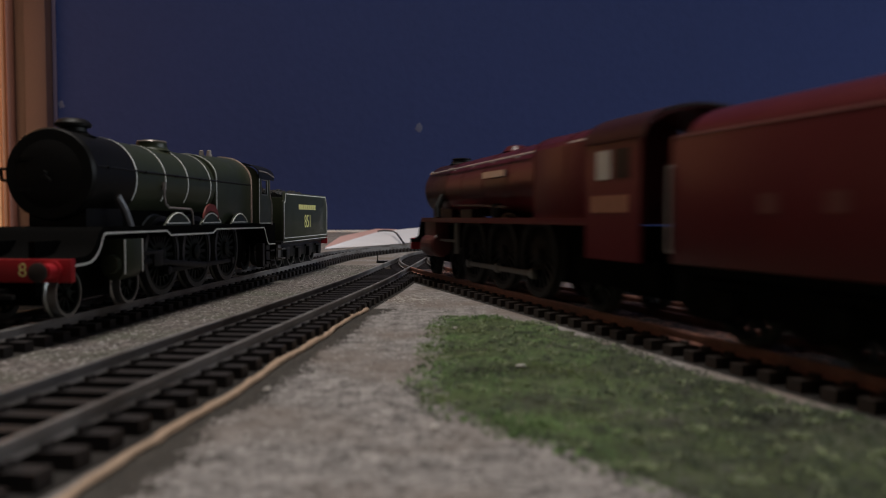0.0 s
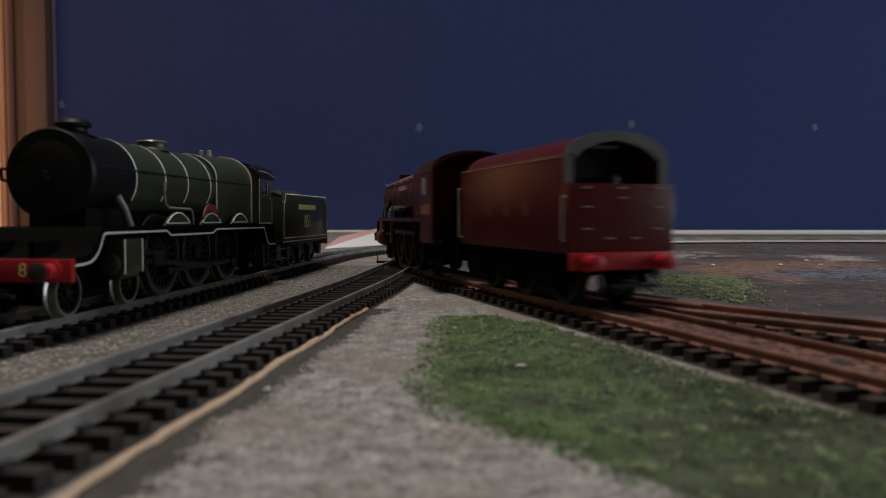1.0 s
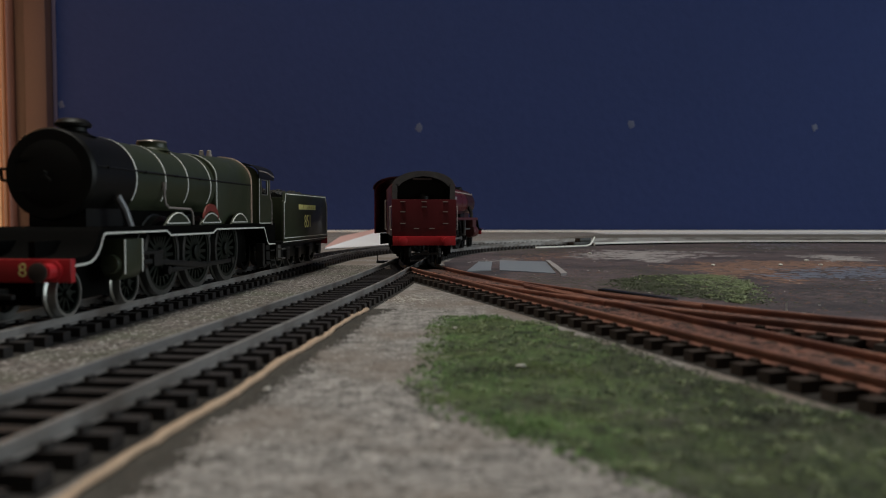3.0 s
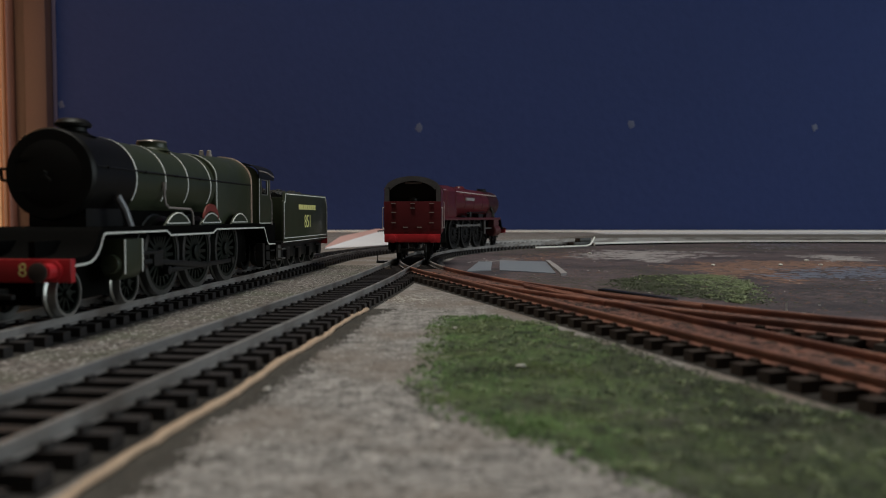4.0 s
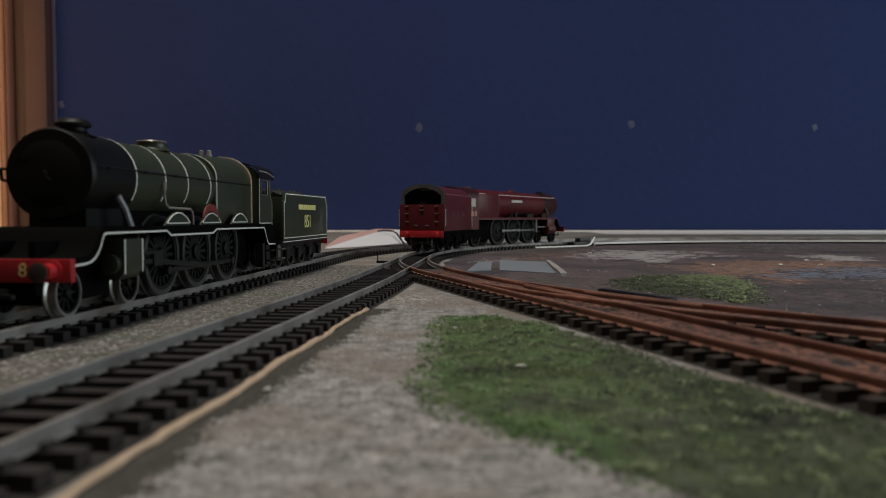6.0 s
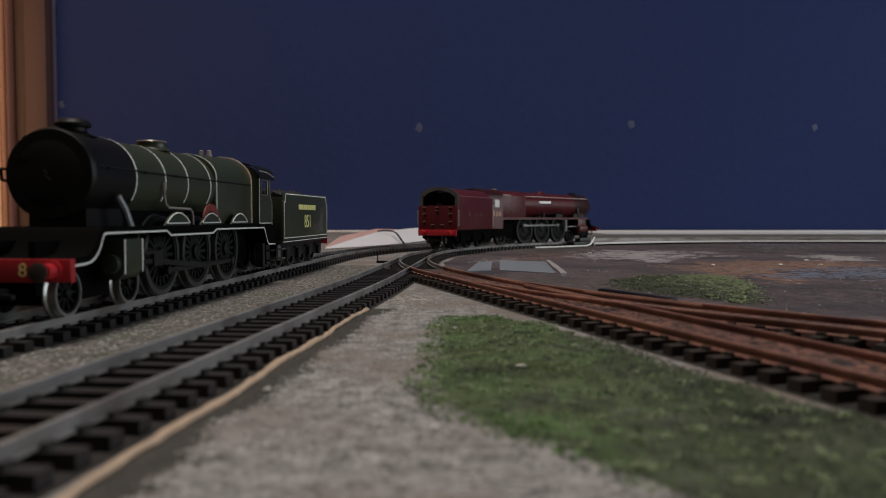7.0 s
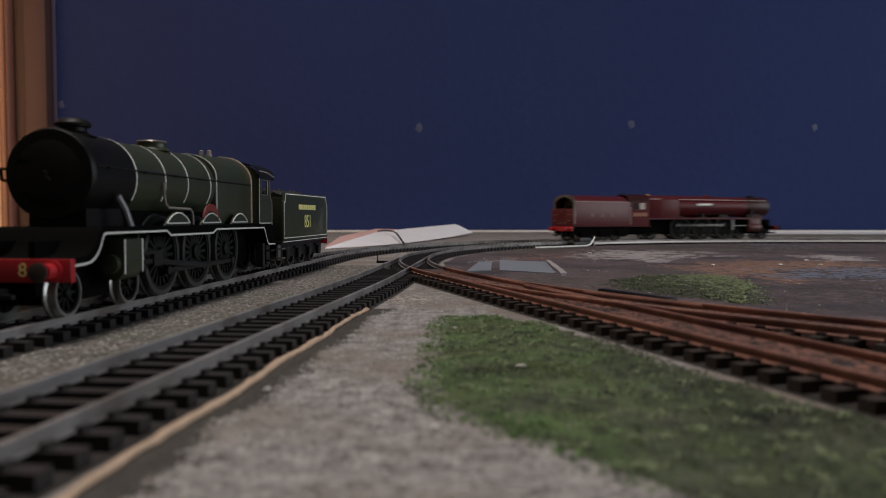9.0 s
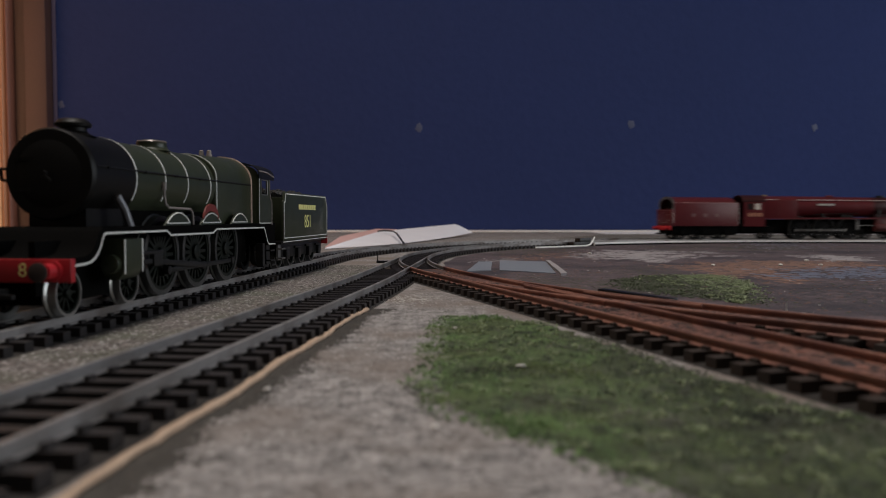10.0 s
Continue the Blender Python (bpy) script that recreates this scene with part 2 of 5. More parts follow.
def branch(s):
    """The siding that leaves the rusty line; s runs from the blades towards the viewer."""
    p0, a0 = inner(-12)
    r = 438.0
    lim = r * radians(22.5)
    a = a0 - math.degrees(min(s, lim) / r)
    n0 = Vector((math.cos(radians(a0)), -math.sin(radians(a0))))
    n1 = Vector((math.cos(radians(a)), -math.sin(radians(a))))
    p = p0 + r * (n0 - n1)
    return p - heading(a) * max(0, s - lim), a


# ---- room ----
def room():
    x0, x1, y0, y1, z0, z1 = [v * F for v in ROOM]
    setting("floor", boxed(x0, x1, y0, y1, z0 - 60, z0), CARPET, "brown carpeted floor below the layout", "floor")
    setting("ceiling", boxed(x0 - 100, x1 + 100, y0 - 100, y1 + 100, z1, z1 + 80), CEILING, "plain white painted ceiling", "ceiling")
    setting("wall_north", boxed(x0 - 100, x1 + 100, y1, y1 + 100, z0, z1), BLUEWALL, "dark blue painted wall with pale fixing marks", "wall")
    setting("wall_south", boxed(x0 - 100, x1 + 100, y0 - 100, y0, z0, z1), PLASTER, "plain cream plastered wall", "wall")
    bm = B()
    dy = [v * F for v in SIDE_GAP_Y]
    # the side wall leaves an invented gap beside the added lamp
    box(bm, x0 - 100, x0, y0, dy[0], z0, z1)
    box(bm, x0 - 100, x0, dy[1], y1, z0, z1)
    box(bm, x0 - 100, x0, dy[0], dy[1], SIDE_GAP_TOP * F, z1)
    setting("wall_west", bm, PLASTER, "plain cream plastered side wall with an unseen opening added for a warm lamp", "wall")
    setting("gap_back_wall", boxed(x0 - 140, x0 - 101, dy[0] - 80, dy[1] + 80, z0, SIDE_GAP_TOP * F + 80), PLASTER, "plain cream wall added to close the unseen opening", "wall")
    bm = B()
    wy, wz = [v * F for v in WINDOW_Y], [v * F for v in WINDOW_Z]
    box(bm, x1, x1 + 100, y0, wy[0], z0, z1)
    box(bm, x1, x1 + 100, wy[1], y1, z0, z1)
    box(bm, x1, x1 + 100, wy[0], wy[1], z0, wz[0])
    box(bm, x1, x1 + 100, wy[0], wy[1], wz[1], z1)
    setting("wall_east", bm, PLASTER, "plain cream plastered wall with a window opening", "wall")


def marks():
    rnd = random.Random(4)
    y = ROOM[3] * F
    for x, z, r in ((-51, 222, 9), (400, 228, 8), (790, 222, 7), (-822, 405, 6), (-812, 270, 8)):
        bm = B()
        n = 14
        pts = [(x + math.cos(k * math.tau / n) * r * rnd.uniform(0.6, 1.2), z + math.sin(k * math.tau / n) * r * rnd.uniform(0.7, 1.4)) for k in range(n)]
        prism(bm, pts, "y", y - 0.7, y - 0.1)
        ob = new("wall_mark", to_mesh("wall_mark", bm, MARK, 0.2))
        tagged(ob, "small pale blue smear of putty on the blue wall", "putty mark", "marks on the wall")


MARK = mat("pale_blue_putty", (0.045, 0.058, 0.125), (0.075, 0.088, 0.155), 0.6, scale=200, fine=900, bump=0.3)


def door_frame():
    y1 = ROOM[3] * F
    t = thing("door_frame", "brown wooden door frame with an orange pine panel with warm lamplight put into its colour beside the blue wall", "door frame", pose(0, 0, ROOM[4]))
    h = (ROOM[5] - ROOM[4]) * F
    # warm light on the wood is put into the pine and orange tones
    part("panel", boxed(-1480, -924, y1 - 34, y1 - 1, 0, h), LITPINE, t, "orange pine panel with warm lamplight put into its colour", 3)
    for a, b, d, wood in ((-923.6, -913, 36, LITORANGE), (-912.8, -902, 33, WOODRED)):
        bm = B()
        n = 8
        pts = [(a, y1 - 1), (b, y1 - 1)] + [(b - (b - a) * k / n, y1 - d + 8 - 8 * math.sin(math.pi * k / n)) for k in range(n + 1)]
        prism(bm, pts, "z", 0, h)
        part("moulding", bm, wood, t, "rounded orange-brown wooden moulding")
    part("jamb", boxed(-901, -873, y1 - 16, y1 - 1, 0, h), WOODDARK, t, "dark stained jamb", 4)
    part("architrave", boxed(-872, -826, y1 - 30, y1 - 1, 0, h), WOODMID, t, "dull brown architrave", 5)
    part("paint_line", boxed(-825.6, -818, y1 - 5, y1 - 1, 0, h), PAINTLINE, t, "worn purple paint edge beside the wall", 1)


LITORANGE = mat("lamplit_orange_wood", (0.46, 0.20, 0.10), (0.56, 0.27, 0.14), 0.4, scale=14, fine=300, bump=0.15)
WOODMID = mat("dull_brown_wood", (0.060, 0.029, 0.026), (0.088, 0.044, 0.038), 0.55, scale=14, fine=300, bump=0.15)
PAINTLINE = mat("purple_paint_edge", (0.075, 0.055, 0.10), (0.11, 0.085, 0.14), 0.6, scale=20, fine=300, bump=0.2)


def ground():
    x0, x1 = ROOM[0] * F + 500, ROOM[1] * F - 250
    y1 = ROOM[3] * F
    setting("baseboard", boxed(x0, x1, -700, y1 - 4, -18, 0), GRAVEL, "grey gravel-printed layout board with worn patches", "ground", 0)
    # legs and apron close the board to the floor
    setting("board_apron", boxed(x0 + 10, x1 - 10, -680, y1 - 30, ROOM[4] * F, -18.2), PLASTER, "plain boxed support below the layout board", "support")
    setting("trim", boxed(-560, x1 - 5, y1 - 62, y1 - 4.5, 0.2, 3.4), WHITE, "white painted strip along the foot of the wall", "trim", 0.8)


# ---- track ----
def sweep(bm, line, off, prof):
    rings = []
    for p, a in line:
        n = Vector((math.cos(radians(a)), -math.sin(radians(a))))
        rings.append([(p.x + n.x * (off + o), p.y + n.y * (off + o), z) for o, z in prof])
    loft(bm, rings)


RAIL = [(-0.8, 2.5), (0.8, 2.5), (0.8, 2.8), (0.25, 3.1), (0.25, 4.1), (0.45, 4.3), (0.45, 4.85), (0.3, 5.0), (-0.3, 5.0), (-0.45, 4.85),
        (-0.45, 4.3), (-0.25, 4.1), (-0.25, 3.1), (-0.8, 2.8)]


def sleeper_mesh(name, material):
    bm = B()
    box(bm, -1.6, 1.6, -14.5, 14.5, 0.05, 2.45)
    for y in (-8.7, 8.7):
        for d in (-1.35, 1.35):
            box(bm, -1.1, 1.1, y + d - 0.45, y + d + 0.45, 2.4, 3.2)
    return to_mesh(name, bm, material, smooth=False)


def track(label, fn, s0, s1, rail_mat, mesh, lift=0.0, skip=None, step=5.0, pitch=7.4, bed=None):
    t = thing("track", label, "track", None, "model railway tracks")
    n = int((s1 - s0) / step)
    line = [fn(s0 + (s1 - s0) * i / n) for i in range(n + 1)]
    for off in (-8.7, 8.7):
        bm = B()
        sweep(bm, line, off, [(o, z + lift) for o, z in RAIL])
        part("rail", bm, rail_mat, t)
    bm = B()
    sweep(bm, line, 0, [(-15.6, 0.03 + lift), (15.6, 0.03 + lift), (15.3, 0.2 + lift), (-15.3, 0.2 + lift)])
    part("ballast_bed", bm, BED, t, "dark ballast under the sleepers")
    if bed:
        bm = B()
        sweep(bm, line, 0, [(-7.5, 0.5 + lift), (7.5, 0.5 + lift), (7.4, 3.0 + lift), (5.5, 3.5 + lift), (-5.5, 3.5 + lift), (-7.4, 3.0 + lift)])
        part("infill", bm, bed, t, "rust-dusted ballast between the rails")
    s = s0 + 4
    rnd = random.Random(int(s1))
    while s < s1:
        p, a = fn(s)
        if not (skip and skip(p)):
            ob = new("sleeper", mesh)
            ob.parent = t
            ob.matrix_basis = pose(p.x / F, p.y / F, lift * 0.6 / F, 0, 0, 90 - a + rnd.uniform(-0.6, 0.6))
        s += pitch
    return t


# ---- ground cover ----
def sheet(name, pts, material, z, label, category, thick=0.35, wob=1.0, seed=1, sub=10.0, kind=""):
    """A thin sheet with an uneven outline that lies on the ground."""
    rnd = random.Random(seed)
    out = []
    for (ax, ay), (bx, by) in zip(pts, pts[1:] + pts[:1]):
        k = max(1, int(math.hypot(bx - ax, by - ay) / sub))
        for i in range(k):
            u = i / k
            out.append((ax + (bx - ax) * u + rnd.uniform(-wob, wob), ay + (by - ay) * u + rnd.uniform(-wob, wob)))
    bm = B()
    prism(bm, out, "z", z, z + thick)
    ob = new(name, to_mesh(name, bm, material, smooth=False))
    return tagged(ob, label, category, "", kind)


def inside(pts, x, y):
    hit = False
    for (ax, ay), (bx, by) in zip(pts, pts[1:] + pts[:1]):
        if (ay > y) != (by > y) and x < (bx - ax) * (y - ay) / (by - ay) + ax:
            hit = not hit
    return hit


GRASS_EDGE = [(0, 232), (-3, 205), (-4.5, 160), (-6, 136), (-2, 122), (5, 108), (12, 99), (18, 91), (24, 82), (30, 60), (60, 40), (92, 40),
              (78, 80), (65, 113), (57.5, 126), (51, 145), (45, 160), (37.5, 190), (29, 215), (16, 232)]


def tuft(bm, x, y, z, r, h, rnd):
    a = rnd.uniform(0, math.tau)
    for k in range(3):
        b = a + k * 2.09 + rnd.uniform(-0.4, 0.4)
        lean = rnd.uniform(0.2, 1.2)
        px, py = math.cos(b) * r, math.sin(b) * r
        v = [bm.verts.new(p) for p in ((x - py * 0.35, y + px * 0.35, z), (x + py * 0.35, y - px * 0.35, z), (x + px * lean, y + py * lean, z + h * rnd.uniform(0.5, 1)))]
        bm.faces.new(v)


def edge_distance(pts, x, y):
    best = 1e9
    for (ax, ay), (bx, by) in zip(pts, pts[1:] + pts[:1]):
        dx, dy = bx - ax, by - ay
        u = max(0, min(1, ((x - ax) * dx + (y - ay) * dy) / (dx * dx + dy * dy)))
        best = min(best, math.hypot(x - ax - dx * u, y - ay - dy * u))
    return best if inside(pts, x, y) else -best


def grass_patch():
    rnd = random.Random(11)
    t = thing("grass_patch", "mottled green and brown flock grass patch on the gravel card", "grass", kind="stuff")
    inset = [((x - 38) * 0.90 + 38, (y - 135) * 0.94 + 135) for x, y in GRASS_EDGE]
    turf = sheet("turf", inset, TURF, 0.01, "mottled turf under the flock", "", 0.07, 1.5, 3, 3.0)
    turf.parent = t
    green, brown, dark, pale = B(), B(), B(), B()
    for _ in range(70000):
        x, y = rnd.uniform(-10, 98), rnd.uniform(50, 238)
        d = edge_distance(GRASS_EDGE, x, y) + 4 * noise.noise(Vector((x * 0.16, y * 0.1, 7)))
        if d > rnd.uniform(-2.5, 5.0):
            h = noise.noise(Vector((x * 0.05, y * 0.05, 0)))
            f = noise.noise(Vector((x * 0.09, y * 0.07, 4))) * 0.9 + 0.12 + 1.5 * max(0, (x - 20) / 40) - 0.35 * max(0, (y - 150) / 80)
            big = 0.85 + 1.0 * max(0, noise.noise(Vector((x * 0.22, y * 0.15, 9))))
            clump = noise.noise(Vector((x * 0.34, y * 0.2, 15))) + 0.22 * min(1, max(-0.6, (x - 18) / 30))
            if clump > rnd.uniform(0.05, 0.75):
                tuft(dark, x, y, 0.02, 0.8, 0.4, rnd)
                continue
            if noise.noise(Vector((x * 0.4, y * 0.25, 21))) > rnd.uniform(0.25, 0.8):
                tuft(pale, x, y, 0.02, 1.0, 0.8, rnd)
                continue
            tuft(brown if f > rnd.uniform(-0.1, 0.9) else green, x, y, 0.02, 0.75 * big, (0.25 + 0.6 * max(0, h)) * big, rnd)
    part("flock", green, FLOCK, t, "bright green flock", smooth=False)
    part("dark_flock", dark, DARKFLOCK, t, "dark green flock clumps", smooth=False)
    part("pale_flock", pale, LEAF, t, "pale green flock tips", smooth=False)
    part("dry_flock", brown, BROWNFLOCK, t, "dull brown flock", smooth=False)


def flake(bm, x, y, z, r, rnd, thick=0.1):
    a, k = rnd.uniform(0, math.tau), rnd.choice((3, 4, 5))
    pts = [(x + math.cos(a + i * math.tau / k) * r * rnd.uniform(0.5, 1.2), y + math.sin(a + i * math.tau / k) * r * rnd.uniform(0.5, 1.2)) for i in range(k)]
    prism(bm, pts, "z", z, z + min(thick, r * 0.12) * rnd.uniform(0.5, 1))


def flecks(name, place, count, size, material, z, label, seed):
    """Loose flakes; place(rnd) gives a spot or None."""
    rnd = random.Random(seed)
    bm = B()
    for _ in range(count):
        p = place(rnd)
        if p:
            flake(bm, p[0], p[1], z, rnd.uniform(*size), rnd)
    ob = new(name, to_mesh(name, bm, material, smooth=False))
    tagged(ob, label, "ground scatter", "", "stuff")


def loose_ground():
    def gravel(rnd):
        x, y = rnd.uniform(-40, 60), rnd.uniform(75, 330)
        p, a = near(-40 - (470 - y))
        if x > -34 + (y - 120) * 0.11 and x < 62 - (y - 150) * 0.33 and edge_distance(GRASS_EDGE, x, y) < 0:
            return x, y

    def between(rnd):
        y = rnd.uniform(110, 480)
        w = rnd.random()
        return (-104 + 0.073 * y) * (1 - w) + (-84 + 0.1157 * y) * w, y

    def yard_spot(rnd):
        x, y = rnd.uniform(20, 520), rnd.uniform(230, 860) if rnd.random() < 0.6 else rnd.uniform(230, 480)
        if (Vector((x, y)) - CENTRE).length < R_IN - 24 and x > 8 + (430 - y) * 0.42:
            return x, y

    def stain(rnd):
        y = 60 + 190 * rnd.random() ** 1.3
        w = 4.4 * (0.6 + 0.5 * noise.noise(Vector((y * 0.05, 2, 0))) + 0.25 * noise.noise(Vector((y * 0.2, 5, 0))))
        return cord_x(y) - 1.0 + abs(rnd.gauss(0, max(0.8, w))), y
    def rusty_spot(rnd):
        if rnd.random() < 0.6:
            p, a = inner(rnd.uniform(-400, 20))
        else:
            p, a = branch(rnd.uniform(60, 330))
        o = rnd.uniform(-5.3, 5.3)
        return p.x + math.cos(radians(a)) * o, p.y - math.sin(radians(a)) * o
    flecks("rust_flecks", rusty_spot, 2600, (0.3, 1.1), RUST, 3.5, "orange rust crumbs between the rails", 51)
    flecks("cinder_flecks", rusty_spot, 2200, (0.3, 1.2), RUSTY_SLEEPER, 3.51, "dark cinders between the rusty rails", 52)
    flecks("glue_stain", stain, 22000, (0.2, 0.65), DIRT, 0.02, "dark dried glue flecks beside the cord", 31)
    flecks("gravel_flecks", gravel, 4200, (0.12, 0.42), PALEFLECK, 0.01, "pale flecks on the gravel card", 32)
    flecks("dark_flecks", gravel, 3200, (0.12, 0.45), BALLAST, 0.01, "brown flecks on the gravel card", 33)
    flecks("ballast_flecks", between, 3200, (0.15, 0.6), PALEFLECK, 0.16, "pale flecks on the ballast strip", 34)
    flecks("ballast_dirt", between, 1500, (0.2, 0.6), DIRT, 0.16, "dark dirt on the ballast strip", 35)
    flecks("soil_flecks", yard_spot, 900, (0.25, 0.8), ROADFLECK, 0.262, "dark crumbs on the soil mat", 36)
    flecks("earth_flecks", yard_spot, 4200, (0.3, 1.0), ORANGESOIL, 0.264, "brown crumbs on the soil mat", 37)
    flecks("green_flecks", yard_spot, 3200, (0.3, 0.9), DARKLEAF, 0.266, "green scatter on the soil mat", 38)
    # glints of light on the ground by the junction, made of white flakes
    def glint(rnd):
        return rnd.gauss(-12, 6), rnd.gauss(280, 8)
    flecks("painted_glints", glint, 260, (0.2, 0.7), GRIT_GLINT_WHITE, 0.05, "white flakes laid as ground glints near the track junction", 41)
    flecks("white_flecks", yard_spot, 520, (0.25, 0.8), GRIT_GLINT_WHITE, 0.268, "white crumbs on the soil mat", 39)


ROADFLECK = mat("dark_crumb", (0.045, 0.036, 0.04), (0.10, 0.08, 0.085), 0.9, scale=300, fine=2000, bump=0.2)
PALEFLECK = mat("pale_gravel_fleck", (0.46, 0.43, 0.41), (0.72, 0.69, 0.67), 0.7, scale=300, fine=2000, bump=0.2)


def ragged(name, pts, material, z, count, size, label, category, seed):
    """A patch of overlapping flakes that thins out unevenly towards its edge."""
    rnd = random.Random(seed)
    bm = B()
    xs, ys = [p[0] for p in pts], [p[1] for p in pts]
    wide = (max(xs) - min(xs) + max(ys) - min(ys)) * 0.09
    for _ in range(count * 2):
        x, y = rnd.uniform(min(xs) - wide, max(xs) + wide), rnd.uniform(min(ys) - wide, max(ys) + wide)
        d = edge_distance(pts, x, y) + wide * 1.3 * noise.noise(Vector((x * 0.05, y * 0.03, seed)))
        if d > rnd.uniform(-0.8, 1.2) * wide and noise.noise(Vector((x * 0.16, y * 0.09, seed + 3))) > rnd.uniform(-0.9, 0.25):
            flake(bm, x, y, z, rnd.uniform(*size), rnd, 0.014)
    ob = new(name, to_mesh(name, bm, material, smooth=False))
    return tagged(ob, label, category, "", "stuff")


def leaf_patch():
    rnd = random.Random(7)
    t = thing("leaf_patch", "low patch of pale green scatter leaves on the soil mat", "foliage", kind="stuff")
    edge = LEAF_EDGE
    light, dark = B(), B()
    xs, ys = [p[0] for p in edge], [p[1] for p in edge]
    for _ in range(9000):
        x, y = rnd.uniform(min(xs) - 3, max(xs) + 3), rnd.uniform(min(ys) - 3, max(ys) + 3)
        if edge_distance(edge, x, y) + 6 * noise.noise(Vector((x * 0.1, y * 0.06, 8))) > rnd.uniform(-4, 8):
            c = noise.noise(Vector((x * 0.14, y * 0.1, 3)))
            g = c + (x - 110) * 0.028 > rnd.uniform(-0.2, 0.6)
            tuft(light if g else dark, x, y, 0.26, rnd.uniform(0.8, 1.7), 0.4 + 1.2 * max(0, c), rnd)
    part("leaves", light, LEAF, t, "pale green leaves", smooth=False)
    part("dark_leaves", dark, DARKLEAF, t, "dark green scatter", smooth=False)


def grit():
    rnd = random.Random(21)
    spots = [(-1.2, 106, 0.75), (-30.5, 130, 0.7), (15.5, 150, 0.9), (3.2, 203, 0.6), (120, 620, 2), (168, 470, 1.4), (210, 470, 1.5), (190, 260, 0.8), (165, 262, 0.7), (235, 470, 1.5), (250, 520, 1.5)]
    for x, y, r in spots:
        bm = B()
        bmesh.ops.create_icosphere(bm, subdivisions=1, radius=r)
        for v in bm.verts:
            v.co = Vector((v.co.x * rnd.uniform(0.8, 1.3), v.co.y * rnd.uniform(0.7, 1.1), v.co.z * 0.5 * rnd.uniform(0.7, 1.2)))
        ob = new("grit", to_mesh("grit", bm, GRIT_GLINT_WHITE))
        ob.matrix_basis = pose(x / F, y / F, (0.45 + r * 0.3) / F)
        tagged(ob, "small white crumb of grit lying on the ground", "grit", "loose grit")


# ---- rolling stock (x forward, y left, z up from the rail head) ----
def rim_mesh(r, width=3.0):
    """The inner rim of a spoked wheel; its axis is y."""
    bm = B()
    rim = r * 0.86
    n = 36
    rings = [[(math.cos(k * math.tau / n) * q, d, math.sin(k * math.tau / n) * q) for q, d in
              ((rim - r * 0.09, -width * 0.4), (rim + 0.15, -width * 0.4), (rim + 0.15, width * 0.4), (rim - r * 0.09, width * 0.4))] for k in range(n + 1)]
    loft(bm, rings, caps=False)
    return bm


def spoke_mesh(r, material):
    bm = B()
    ring = []
    for q, w in ((r * 0.16, r * 0.055), (r * 0.81, r * 0.038)):
        ring.append([(q, d, e) for e, d in ((-w, -0.6), (w, -0.6), (w, 0.6), (-w, 0.6))])
    loft(bm, ring)
    return to_mesh("spoke", bm, material, smooth=False)


SPOKES = {}


def tyre_mesh(r, width=3.0, side=1):
    bm = B()
    rim = r * 0.86
    lo = -width / 2 * side
    prof = [(lo, rim), (lo, r + 0.7), (lo + 0.5 * side, r + 0.7), (lo + 0.9 * side, r), (lo + width * side, r - 0.15), (lo + width * side, rim)]
    n = 40
    rings = [[(math.cos(k * math.tau / n) * q, d, math.sin(k * math.tau / n) * q) for d, q in prof] for k in range(n + 1)]
    loft(bm, rings, caps=False)
    return bm


def wheel(parent, x, y, r, spokes, material, weight=False, tyre_mat=None):
    side = 1 if y > 0 else -1
    w = part("wheel", rim_mesh(r), material, parent, at=pose(x / F, y / F, r / F))
    bm = B()
    hub = r * 0.2
    lathe(bm, [(-1.7, hub * 0.8), (-1.5, hub), (1.5, hub), (1.7, hub * 0.8)], (0, 0, 0), (0, 1, 0), 14)
    part("hub", bm, material, w)
    if weight:
        bm = B()
        pts = [(math.cos(radians(a)) * r * 0.8, math.sin(radians(a)) * r * 0.8) for a in range(60, 125, 8)]
        prism(bm, pts, "y", -0.9, 0.9)
        part("balance_weight", bm, material, w)
        bm = B()
        cyl(bm, (0, side * 0.5, -r * 0.42), (0, side * 2.4, -r * 0.42), r * 0.1, n=10)
        part("crank_pin", bm, material, w)
    key = (r, material.name)
    if key not in SPOKES:
        SPOKES[key] = spoke_mesh(r, material)
    for k in range(spokes):
        ob = new("spoke", SPOKES[key])
        ob.parent, ob.matrix_basis = w, pose(0, 0, 0, 0, k * 360 / spokes, 0)
    part("tyre", tyre_mesh(r, 3.0, side), tyre_mat or SILVER, w, "bare metal tyre")
    return w


def buffer(parent, x, y, z, d, material, head=5.6):
    bm = B()
    ln = 6.0 * d
    lathe(bm, [(0, 2.6), (0.8, 2.6), (1.0, 1.9), (3.6, 1.7), (3.7, 1.1), (5.0, 1.1), (5.05, head / 2 - 0.4), (5.4, head / 2), (5.8, head / 2), (6.0, head / 2 - 0.6)], (x, y, z), (d, 0, 0), 20)
    return part("buffer", bm, material, parent)


def coupling(parent, x, d):
    bm = B()
    box(bm, min(x, x + 7 * d), max(x, x + 7 * d), -1.4, 1.4, 6.2, 8.2)
    box(bm, min(x + 6 * d, x + 7.5 * d), max(x + 6 * d, x + 7.5 * d), -7, 7, 6.4, 7.4)
    cyl(bm, (x + 7 * d, -6.5, 7), (x + 7 * d, -6.5, 11), 0.5, n=6)
    part("coupling", bm, BLACK, parent, "black tension-lock coupling")


